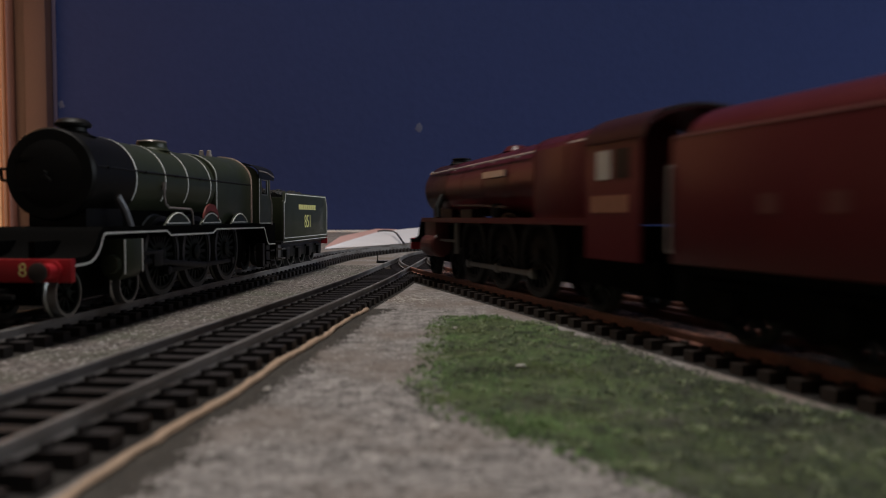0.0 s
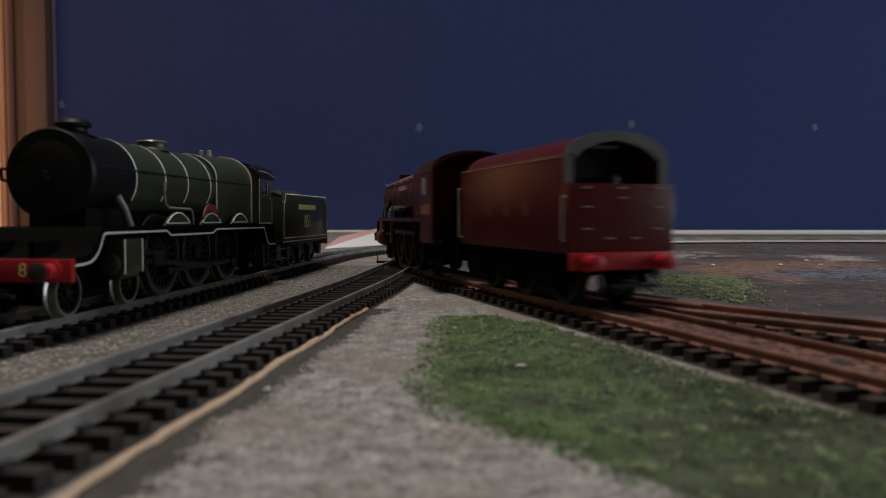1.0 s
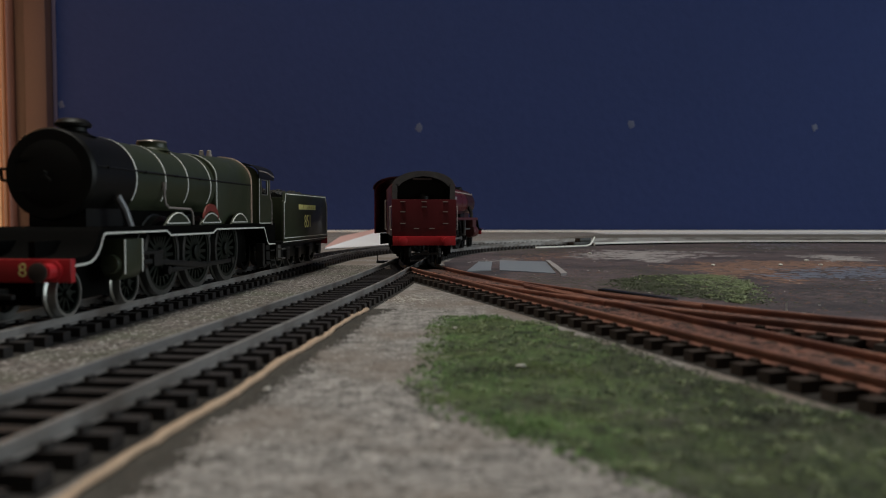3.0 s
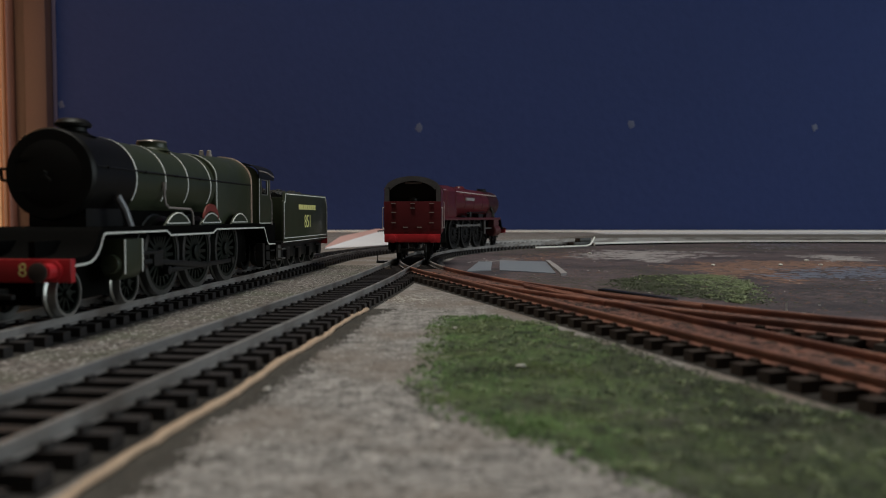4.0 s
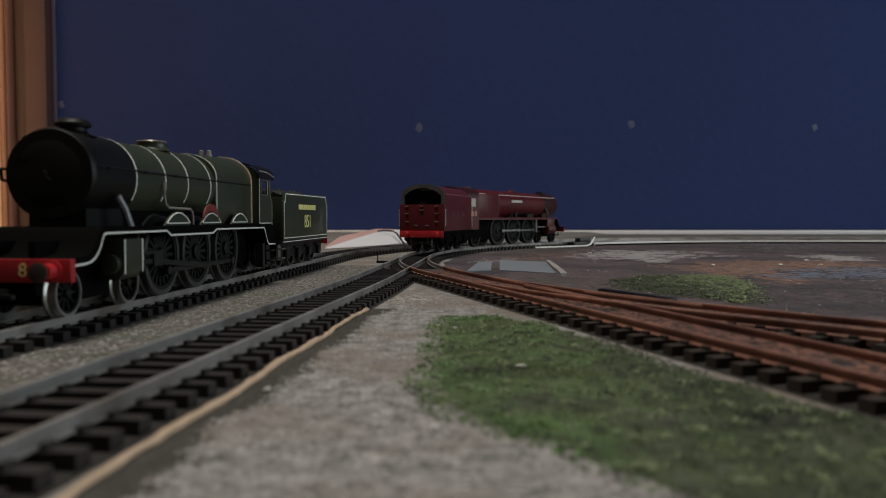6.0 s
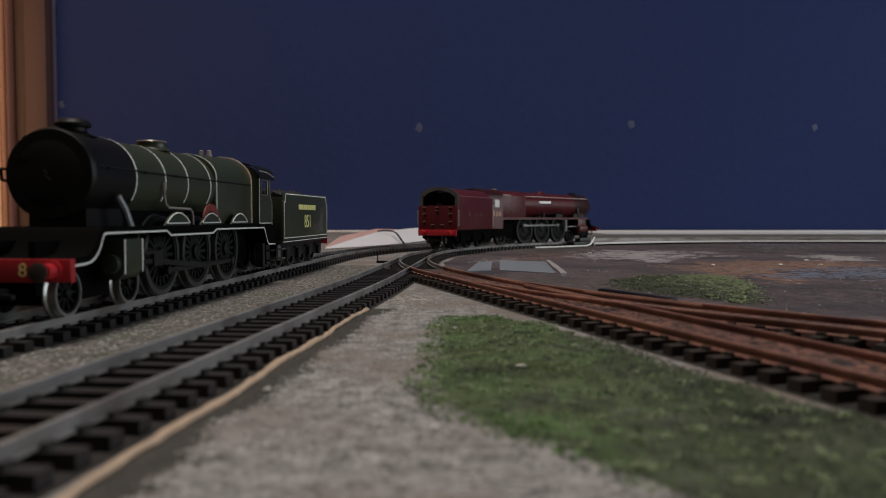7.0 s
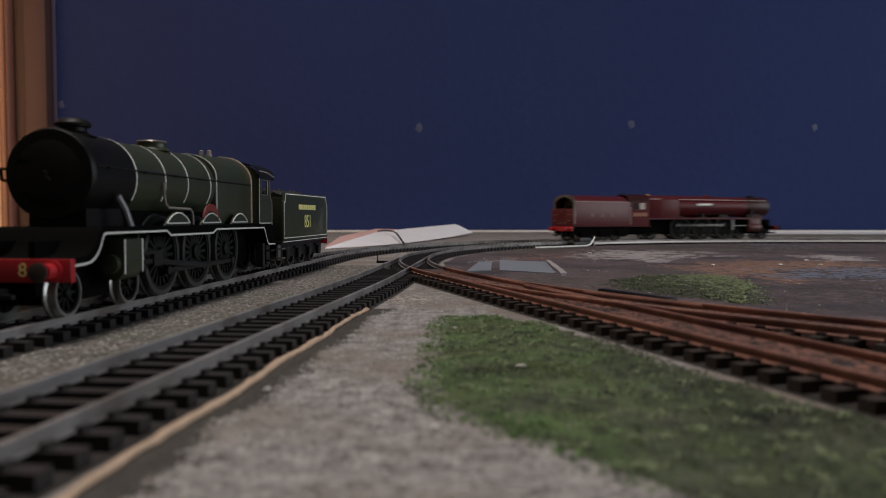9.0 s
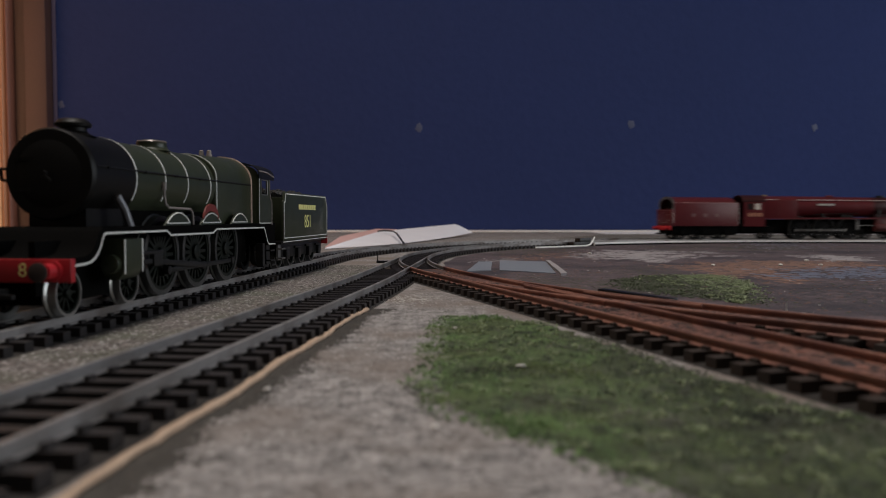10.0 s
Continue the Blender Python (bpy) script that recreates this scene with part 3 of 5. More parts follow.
def lump_heap(x0, x1, w, z, h, seed, n=140):
    rnd = random.Random(seed)
    bm = B()
    box(bm, x0, x1, -w, w, z - 1, z + 0.4)
    for _ in range(n):
        r = rnd.uniform(0.9, 2.1)
        x, y = rnd.uniform(x0 + r, x1 - r), rnd.uniform(-w + r, w - r)
        zz = z + h * (1 - (y / w) ** 2) * rnd.uniform(0.4, 1.0)
        m = pose(x, y, zz, rnd.uniform(0, 360), rnd.uniform(0, 360), 0) @ Matrix.Diagonal((1, rnd.uniform(0.6, 1), rnd.uniform(0.6, 1), 1))
        bmesh.ops.create_icosphere(bm, subdivisions=1, radius=r, matrix=m)
    return bm


def arch(w, z0, zs, zt, n=12, power=2.0):
    """A cab or tender cross-section (y, z): straight sides to zs, curved over to zt."""
    pts = [(-w, z0), (-w, zs)]
    for k in range(1, n):
        a = math.pi * k / n
        pts.append((-w * math.cos(a), zs + (zt - zs) * math.sin(a) ** (2 / power)))
    return pts + [(w, zs), (w, z0)]


def shell(bm, outer_pts, t, x0, x1):
    """An open-ended sheet of thickness t along the section outer_pts."""
    zs = [p[1] for p in outer_pts]
    zm = (min(zs) + max(zs)) / 2
    inner_pts = [(y - t * (1 if y > 0.1 else -1 if y < -0.1 else 0), z - (t if z > zm + 2 else 0)) for y, z in outer_pts]
    a = [[bm.verts.new((x, y, z)) for y, z in outer_pts] for x in (x0, x1)]
    b = [[bm.verts.new((x, y, z)) for y, z in inner_pts] for x in (x0, x1)]
    k = len(outer_pts)
    for i in range(k - 1):
        bm.faces.new((a[0][i], a[0][i + 1], a[1][i + 1], a[1][i]))
        bm.faces.new((b[0][i], b[1][i], b[1][i + 1], b[0][i + 1]))
        for e in (0, 1):
            bm.faces.new((a[e][i], b[e][i], b[e][i + 1], a[e][i + 1]))
    for i in (0, k - 1):
        bm.faces.new((a[0][i], a[1][i], b[1][i], b[0][i]))


def sided(parent, name, fn, material, label="", bevel=0.0):
    """The same part on both sides; fn(bm, side)."""
    for side in (1, -1):
        bm = B()
        fn(bm, side)
        part(name, bm, material, parent, label, bevel)


def bars(parent, x0, x1, z0, z1, y, n, material, name="lettering", gap=0.3):
    """Plain bars where lettering stands on a side."""
    bm = B()
    w = (x1 - x0) / n
    for k in range(n):
        a = x0 + w * k
        box(bm, a, a + w * (1 - gap), min(y, y * 1.006), max(y, y * 1.006), z0, z1)
    part(name, bm, material, parent, "plain yellow lettering marks")


def digit_text(body, size, material, parent, m, label):
    cu = bpy.data.curves.new("number", "FONT")
    cu.body, cu.size, cu.extrude, cu.align_x, cu.align_y = body, size / F, 0.06 / F, "CENTER", "CENTER"
    tmp = bpy.data.objects.new("number_tmp", cu)
    scene.collection.objects.link(tmp)
    me = bpy.data.meshes.new_from_object(tmp.evaluated_get(bpy.context.evaluated_depsgraph_get()))
    bpy.data.objects.remove(tmp)
    me.name = "number"
    me.materials.clear()
    me.materials.append(material)
    ob = new("number", me)
    ob.parent, ob.matrix_basis = parent, m
    return tagged(ob, label)


def splasher(bm, x, r, z0, y0, y1, top=None):
    pts = [(x + math.cos(radians(a)) * r, max(z0, 13.5 + math.sin(radians(a)) * r)) for a in range(0, 181, 10)]
    pts = [p for p in pts if p[1] > z0 - 0.01]
    prism(bm, pts, "y", y0, y1)


# -- the standing green locomotive --
def green_engine(m):
    t = thing("steam_locomotive", "olive green and black model steam locomotive with white lining, standing", "model train", m)
    cz = 36.8
    bm = B()
    lathe(bm, [(0, 11.7), (20, 11.8), (62, 12.2)], (27, 0, cz), (-1, 0, 0), 44)
    part("boiler", bm, GREEN, t, "olive green boiler barrel")
    bm = B()
    loft(bm, [[(x, y, z) for y, z in arch(w, 22.5, 40.0, zt, 18, 2.1)] for x, w, zt in ((-34.4, 12.35, 49.3), (-74.6, 12.9, 50.9))])
    part("firebox", bm, GREEN, t, "olive green square-shouldered firebox", 0.7)
    bm = B()
    lathe(bm, [(0, 12.1), (22.0, 12.1), (22.2, 12.4), (23.4, 12.4), (24.2, 11.9), (24.4, 10.6)], (27.2, 0, cz), (1, 0, 0), 44)
    box(bm, 28, 48, -8, 8, 20, 30)
    part("smokebox", bm, SMOKEBLACK, t, "matt black smokebox")
    bm = B()
    lathe(bm, [(0, 10.2), (0.5, 10.1), (1.2, 8.4), (1.9, 5.5), (2.2, 2.0), (2.3, 0.3)], (50.7, 0, cz), (1, 0, 0), 36)
    cyl(bm, (52.5, 0, cz), (54.4, 0, cz), 0.8, n=10)
    tube(bm, [(54, 0, cz), (54.3, 2.2, cz - 2)], 0.35)
    for z in (-4, 4):
        box(bm, 51.0, 52.6, -9.2, 0, cz + z - 0.5, cz + z + 0.5)
    part("smokebox_door", bm, SMOKEBLACK, t, "round black smokebox door")
    for x in (27.3, 7.2, -10.2, -30.2, -35.0):
        bm = B()
        if x < -34:
            shell(bm, arch(12.55, 27.0, 40.0, 49.55, 18, 2.1), 0.5, x - 0.6, x)
        else:
            hoop(bm, x, cz, 12.15 if x > 26 else 11.75 + (26 - x) * 0.0075, 0.62, 0.14, -32, 212)
        part("boiler_band", bm, LINING, t, "thin white lined boiler band")
    bm = B()
    lathe(bm, [(0, 6.0), (0.5, 4.6), (1.2, 3.7), (2.3, 3.5), (2.6, 4.7), (3.4, 4.9), (3.7, 4.5), (4.4, 3.9), (4.7, 3.2), (4.5, 2.6)], (39.5, 0, 48.0), (0, 0, 1), 28)
    part("chimney", bm, SMOKEBLACK, t, "squat black rimmed chimney")
    bm = B()
    lathe(bm, [(0, 6.2), (0.9, 5.2), (2.2, 4.9), (2.6, 5.0), (3.2, 4.6), (3.7, 2.8), (3.8, 0.2)], (-8.5, 0, 48.0), (0, 0, 1), 28)
    part("dome", bm, GREEN, t, "low green dome")
    # light catching the dome top, modelled as a paler ring
    bm = B()
    lathe(bm, [(0, 4.6), (0.5, 5.05), (0.9, 4.7)], (-8.5, 0, 50.5), (0, 0, 1), 28)
    part("dome_highlight", bm, DOMEGREY, t, "pale painted highlight round the dome")
    for y in (-1.6, 1.6):
        bm = B()
        lathe(bm, [(0, 1.2), (0.5, 1.3), (1.5, 0.9), (2.6, 0.9), (2.9, 0.5)], (-56, y, 49.6), (0, 0, 1), 12)
        part("safety_valve", bm, EDGE, t, "small pale safety valve")

    def hand_rail(bm, s):
        tube(bm, [(49, s * 11.9, cz + 2.2), (26, s * 12.3, cz + 2.2), (-74, s * 13.0, cz + 2.2)], 0.3)
        for x in (44, 22, 0, -20, -40):
            cyl(bm, (x, s * 11.2, cz + 2.2), (x, s * 12.8, cz + 2.2), 0.4, n=6)
    sided(t, "handrail", hand_rail, BLACK)
    bm = B()
    tube(bm, [(50.5, -11.6, 38.2), (50.5, -13.9, 38.2), (50.0, -14.1, 35.4), (49.6, -12.0, 34.9)], 0.45)
    part("lamp_bracket", bm, BLACK, t, "small black bracket beside the smokebox")
    bm = B()
    tube(bm, [(51.2, 11.2 * math.cos(radians(a)), cz + 11.2 * math.sin(radians(a))) for a in range(10, 171, 16)], 0.3)
    part("handrail", bm, BLACK, t)

    def pipe(bm, s):
        tube(bm, [(38.4, s * 11.8, cz - 5.5), (37, s * 13.2, 27.5), (35.6, s * 14.2, 22.4)], 1.15, 10)
    sided(t, "steam_pipe", pipe, PIPE, "dull grey steam pipe")
    def side_pipe(bm, s):
        tube(bm, [(9.4, s * 12.4, 36.0), (9.6, s * 12.4, 32), (9.2, s * 12.6, 29.6), (7.4, s * 12.9, 28.4), (-9, s * 13.1, 28.2), (-10.8, s * 13.1, 27), (-11.3, s * 13.1, 22.9)], 0.38, 6)
        cyl(bm, (9.4, s * 12.3, 34.2), (9.4, s * 12.3, 36.6), 0.75, n=8)
    sided(t, "side_pipe", side_pipe, EDGE, "thin pale pipe on the boiler side")
    # footplate
    line = [(70, 13.6), (63.5, 13.8), (61.3, 14.1), (59, 15.0), (57.5, 16.3), (56.3, 17.6), (55.2, 19.8), (54.3, 20.9), (53.2, 21.2), (17, 21.2), (14.2, 19.8),
            (-21, 19.8), (-24.5, 21.1), (-80, 20.9), (-81.6, 19.6), (-85.2, 14.6), (-87, 13.5), (-96.5, 13.3)]
    edge = [(71, 15.4), (64, 15.6), (61, 16.4), (58.5, 18.6), (56.6, 21.6), (54.6, 22.8), (-96.5, 22.8)] + [(x, z - 0.4) for x, z in line[::-1]]
    bm = B()
    prism(bm, edge, "y", -16.4, 16.4)
    part("running_plate", bm, MATTBLACK, t, "black running plate")

    def lining(bm, s):
        for (ax, az), (bx, bz) in zip(line, line[1:]):
            d = math.hypot(bx - ax, bz - az)
            nx, nz = -(bz - az) / d * 0.27, (bx - ax) / d * 0.27
            prism(bm, [(ax - nx, az - nz), (bx - nx, bz - nz), (bx + nx, bz + nz), (ax + nx, az + nz)], "y", s * 16.3, s * 16.52)
    sided(t, "lining", lining, LINING, "white lining along the running plate edge")
    for x in (6.0, -22.4, -52.4):
        def spl(bm, s, x=x):
            splasher(bm, x, 13.6, 22.6, s * 14.7, s * 15.4)
        sided(t, "splasher", spl, GREEN, "green wheel splasher", 0.3)

        def spl_line(bm, s, x=x):
            pts = [(x + math.cos(radians(a)) * 13.3, s * 15.5, 13.5 + math.sin(radians(a)) * 13.3) for a in range(49, 132, 6)]
            tube(bm, pts + [(x - 8.7, s * 15.5, 23.5), (x + 8.7, s * 15.5, 23.5), pts[0]], 0.22, 5)
        sided(t, "lining", spl_line, LINING, "white lined splasher edge")

    def plate(bm, s):
        pts = [(-21.5 + math.cos(radians(a)) * 7.4, 24.0 + math.sin(radians(a)) * 6.2) for a in range(12, 169, 12)]
        pts += [(-21.5 + math.cos(radians(a)) * 7.0, 24.0 + math.sin(radians(a)) * 3.6) for a in range(168, 11, -12)]
        prism(bm, pts, "y", s * 15.2, s * 15.75)
    sided(t, "nameplate", plate, REDPLATE, "curved red nameplate")
    # buffer beam
    bm = B()
    box(bm, 70, 72, -17.6, 17.6, 9.8, 15.4)
    beam = part("buffer_beam", bm, REDBEAM, t, "bright red buffer beam", 0.25)
    digit_text("8", 4.6, GOLD, beam, pose(0.0721, 0.0056, 0.0126, 90, 0, 90), "yellow painted numeral")
    for y in (-13.0, 13.0):
        stock = buffer(t, 72, y, 12.6, 1, REDBEAM, 4.4)
        bm = B()
        lathe(bm, [(0, 2.0), (0.2, 2.3), (0.6, 2.3), (0.9, 1.8), (1.0, 0.4)], (77.4, y, 12.6), (1, 0, 0), 24)
        part("buffer_head", bm, HEADBROWN, stock, "dull brown-black buffer head")
    coupling(t, 71, 1)
    bm = B()
    for y in (-6, 6):
        box(bm, -84, 69, y - 0.8, y + 0.8, 6, 19.5)
    box(bm, 55, 66, -6, 6, 9, 14.5)
    box(bm, 22, 66, -7.0, 7.0, 3.5, 10)
    box(bm, -84, 30, -5.5, 5.5, 9, 20)
    box(bm, -36, 30, -7.5, 7.5, 19, 27.5)
    part("frame", bm, MATTBLACK, t, "black underframe")

    def cylin(bm, s):
        pts = [(10, 19.4), (16.8, 19.4), (16.8, 12.5)] + [(13.4 + 3.4 * math.cos(radians(a)), 12.0 - 4.0 * math.sin(radians(a))) for a in range(15, 166, 15)] + [(10, 12.5)]
        prism(bm, [(s * y, z) for y, z in pts], "x", 34.0, 44.6)
        cyl(bm, (44, s * 13.4, 12.6), (46.6, s * 13.4, 12.6), 2.6, n=16)
    sided(t, "cylinder", cylin, GREEN, "green cylinder casing", 0.35)

    def cyl_line(bm, s):
        for x in (34.2, 44.4):
            box(bm, x - 0.3, x + 0.3, min(s * 16.7, s * 16.95), max(s * 16.7, s * 16.95), 9.8, 19.3)
    sided(t, "lining", cyl_line, LINING, "white lined cylinder edge")
    # cab
    bm = B()
    prism(bm, arch(15.5, 21.5, 43.4, 49.0, 14, 2.2), "x", -75.4, -74.2)
    cab = part("cab", bm, GREEN, t, "dark green cab front")

    def side_sheet(bm, s):
        pts = [(-74, 22.9), (-74, 43.8), (-77.2, 43.8), (-77.2, 35.2), (-85.6, 35.2), (-85.6, 43.8), (-88.5, 43.8), (-88.5, 36.5), (-89.2, 34.2), (-91.5, 32.6), (-91.5, 22.9)]
        prism(bm, pts, "y", *sorted((s * 15.6, s * 16.3)))
    sided(cab, "side_sheet", side_sheet, GREEN, "lined dark green cab side")
    bm = B()
    shell(bm, arch(16.7, 42.0, 44.0, 49.6, 14, 2.2), 0.5, -94.5, -73.4)
    part("cab_roof", bm, BLACK, t, "black arched cab roof")
    bm = B()
    shell(bm, arch(13.3, 23.0, 40.2, 51.3, 18, 2.1), 0.9, -74.1, -73.0)
    part("lining", bm, ORANGELINE, t, "orange and white line where the firebox meets the cab")

    def gutter(bm, s):
        tube(bm, [(-74, s * 16.4, 45.2), (-84, s * 16.7, 45.0), (-94.4, s * 16.7, 43.4)], 0.35, 6)
        tube(bm, [(-88.6, s * 16.4, 43.2), (-88.6, s * 16.4, 36.5), (-89.4, s * 16.4, 34.2), (-91.6, s * 16.4, 32.4), (-91.6, s * 16.4, 22)], 0.3, 6)
    sided(t, "cab_edge", gutter, EDGE, "worn grey beading on the cab edge")

    def cab_line(bm, s):
        y0, y1 = sorted((s * 16.25, s * 16.4))
        box(bm, -74.6, -74.2, y0, y1, 22.6, 43)
        box(bm, -90.8, -74.2, y0, y1, 22.6, 23.0)
    sided(t, "lining", cab_line, LINING, "white lined cab edge")

    def cab_frame(bm, s):
        tube(bm, [(-77.2, s * 16.3, 35.2), (-77.2, s * 16.3, 41.6), (-85.6, s * 16.3, 41.6), (-85.6, s * 16.3, 35.2), (-77.2, s * 16.3, 35.2)], 0.25, 5)
    sided(t, "window_frame", cab_frame, DARKSTEEL, "thin metal window surround")
    part("cab_floor", boxed(-91, -75, -15.5, 15.5, 21.4, 22.6), BLACK, t)

    def steps(bm, s):
        for z in (5.5, 10):
            y0, y1 = sorted((s * 13, s * 16))
            box(bm, -97, -91, y0, y1, z, z + 0.7)
        y0, y1 = sorted((s * 13, s * 13.8))
        box(bm, -96.5, -91.5, y0, y1, 4.0, 14)
        y0, y1 = sorted((s * 16.1, s * 16.3))
        box(bm, -97, -92, y0, y1, 3.4, 4.2)
        box(bm, -83.5, -79.5, y0, y1, 3.4, 4.2)
        y0, y1 = sorted((s * 13, s * 15.8))
        box(bm, -83, -80, y0, y1, 3.6, 14)
    sided(t, "cab_step", steps, RODGREY, "oily black cab steps")
    for x in (60, 28.5):
        for y in (-8.4, 8.4):
            wheel(t, x, y, 6.1, 10, WHEELGREEN)
    for x in (6.0, -22.4, -52.4):
        for y in (-8.4, 8.4):
            wheel(t, x, y, 13.0, 20, WHEELGREEN, True, DARKTYRE)

    def rods(bm, s):
        y0, y1 = sorted((s * 11.2, s * 12.0))
        box(bm, -53.4, 7, y0, y1, 7.4, 9.0)
        for x in (6.0, -22.4, -52.4):
            cyl(bm, (x, s * 10.6, 8.2), (x, s * 12.4, 8.2), 1.5, n=14)
    sided(t, "coupling_rod", rods, RODGREY, "dark steel coupling rod", 0.15)

    def conn(bm, s):
        y0, y1 = sorted((s * 12.4, s * 13.1))
        prism(bm, [(-22.9, 7.2), (20, 11.2), (32, 11.6), (32, 12.8), (20, 12.8), (-22.9, 9.2)], "y", y0, y1)
        box(bm, 14, 33, y0 + 0.2, y1 + 0.8, 14.2, 15.2)
        box(bm, 14, 20, y0 - 0.2, y1 + 0.6, 10.4, 15)
    sided(t, "connecting_rod", conn, RODGREY, "dark steel connecting rod", 0.15)
    return t


def green_tender(m):
    t = thing("tender", "olive green lined model tender with yellow lettering and black coal", "model train", m)
    bm = B()
    side = [(-46.5, 14.2), (46.5, 14.2), (46.5, 33), (44.5, 33.4), (43.4, 37.4), (-42.4, 37.9), (-44.2, 34.2), (-46.5, 33.4)]
    for s in (1, -1):
        prism(bm, side, "y", *sorted((s * 15.6, s * 16.6)))
    box(bm, -46.5, -45, -15.7, 15.7, 14.2, 33.5)
    box(bm, 40, 41.5, -15.7, 15.7, 14.2, 35)
    box(bm, -45.2, 40.5, -15.7, 15.7, 14.2, 31)
    part("tank", bm, GREEN, t, "olive green tender tank", 0.2)

    def lin(bm, s):
        y = s * 16.66
        p = [(-44.8, 15.4), (44.8, 15.4), (44.8, 32.4), (43.2, 32.8), (42.2, 36.6), (-41.4, 37.0), (-43.2, 33.6), (-44.8, 32.6), (-44.8, 15.4)]
        tube(bm, [(x, y, z) for x, z in p], 0.22, 5)
        tube(bm, [(-46.5, y, 13.6), (46.5, y, 13.6)], 0.25, 5)
    sided(t, "lining", lin, LINING, "thin white lining on the tank side")
    for s in (1, -1):
        bars(t, -17, 19, 29.4, 32.0, s * 16.65, 8, GOLD, gap=0.14)
        digit_text("851", 9.6, GOLD, t, pose(0, s * 0.01668, 0.0230, 90, 0, 180 if s > 0 else 0), "yellow painted running number")
    part("coal", lump_heap(-36, 38, 13.5, 35.5, 3.6, 3, 300), COAL, t, "heaped black coal")
    bm = B()
    for s in (1, -1):
        box(bm, -45, 45, *sorted((s * 12.2, s * 13.2)), 5.5, 13.5)
        for x in (-34, -12, 10, 32):
            box(bm, x - 2.6, x + 2.6, *sorted((s * 13, s * 14.8)), 4.6, 9.6)
            box(bm, x - 6, x + 6, *sorted((s * 13.2, s * 14.2)), 9.6, 10.8)
    box(bm, -46.5, 46.5, -15.6, 15.6, 12.4, 14)
    part("frame", bm, BLACK, t, "black tender frame with axle boxes", 0.15)
    bm = boxed(-47.6, -46.3, -16.4, 16.4, 9.8, 14.4)
    part("buffer_beam", bm, REDBEAM, t, "red buffer beam", 0.2)
    for y in (-11.2, 11.2):
        buffer(t, -47.5, y, 12.4, -1, SMOKEBLACK)

    def steps(bm, s):
        for z in (5.5, 10):
            box(bm, 41, 46.5, *sorted((s * 13, s * 16)), z, z + 0.7)
        box(bm, 41.5, 46, *sorted((s * 13, s * 13.8)), 4.8, 14)
        tube(bm, [(46.3, s * 16.9, 15), (46.3, s * 16.9, 28)], 0.3)
    sided(t, "cab_step", steps, DARKSTEEL, "worn metal step")
    for x in (-34, -12, 10, 32):
        for y in (-8.4, 8.4):
            wheel(t, x, y, 7.2, 12, WHEELGREEN, False, DARKTYRE)
    return t


HEADBROWN = mat("oily_brown_buffer", (0.022, 0.014, 0.012), (0.045, 0.030, 0.026), 0.4, scale=300, fine=3000, bump=0.1)
RODGREY = mat("oily_steel_rods", (0.012, 0.012, 0.012), (0.03, 0.029, 0.028), 0.45, metal=0.3, scale=300, fine=3000, bump=0.1, spec=0.3)
DOMEGREY = mat("dome_top_highlight", (0.12, 0.10, 0.09), (0.24, 0.20, 0.18), 0.35, metal=0.3, scale=300, fine=3000, bump=0.1)
ORANGELINE = mat("orange_white_lining", (0.80, 0.58, 0.46), (0.90, 0.72, 0.62), 0.5, scale=200, fine=3000, bump=0)
PIPE = mat("grey_pipe", (0.10, 0.10, 0.11), (0.15, 0.15, 0.16), 0.4, metal=0.3, scale=200, fine=2500, bump=0.1)
DARKTYRE = mat("dull_tyre", (0.045, 0.046, 0.043), (0.13, 0.13, 0.125), 0.4, metal=0.7, scale=160, fine=2500, bump=0.1)


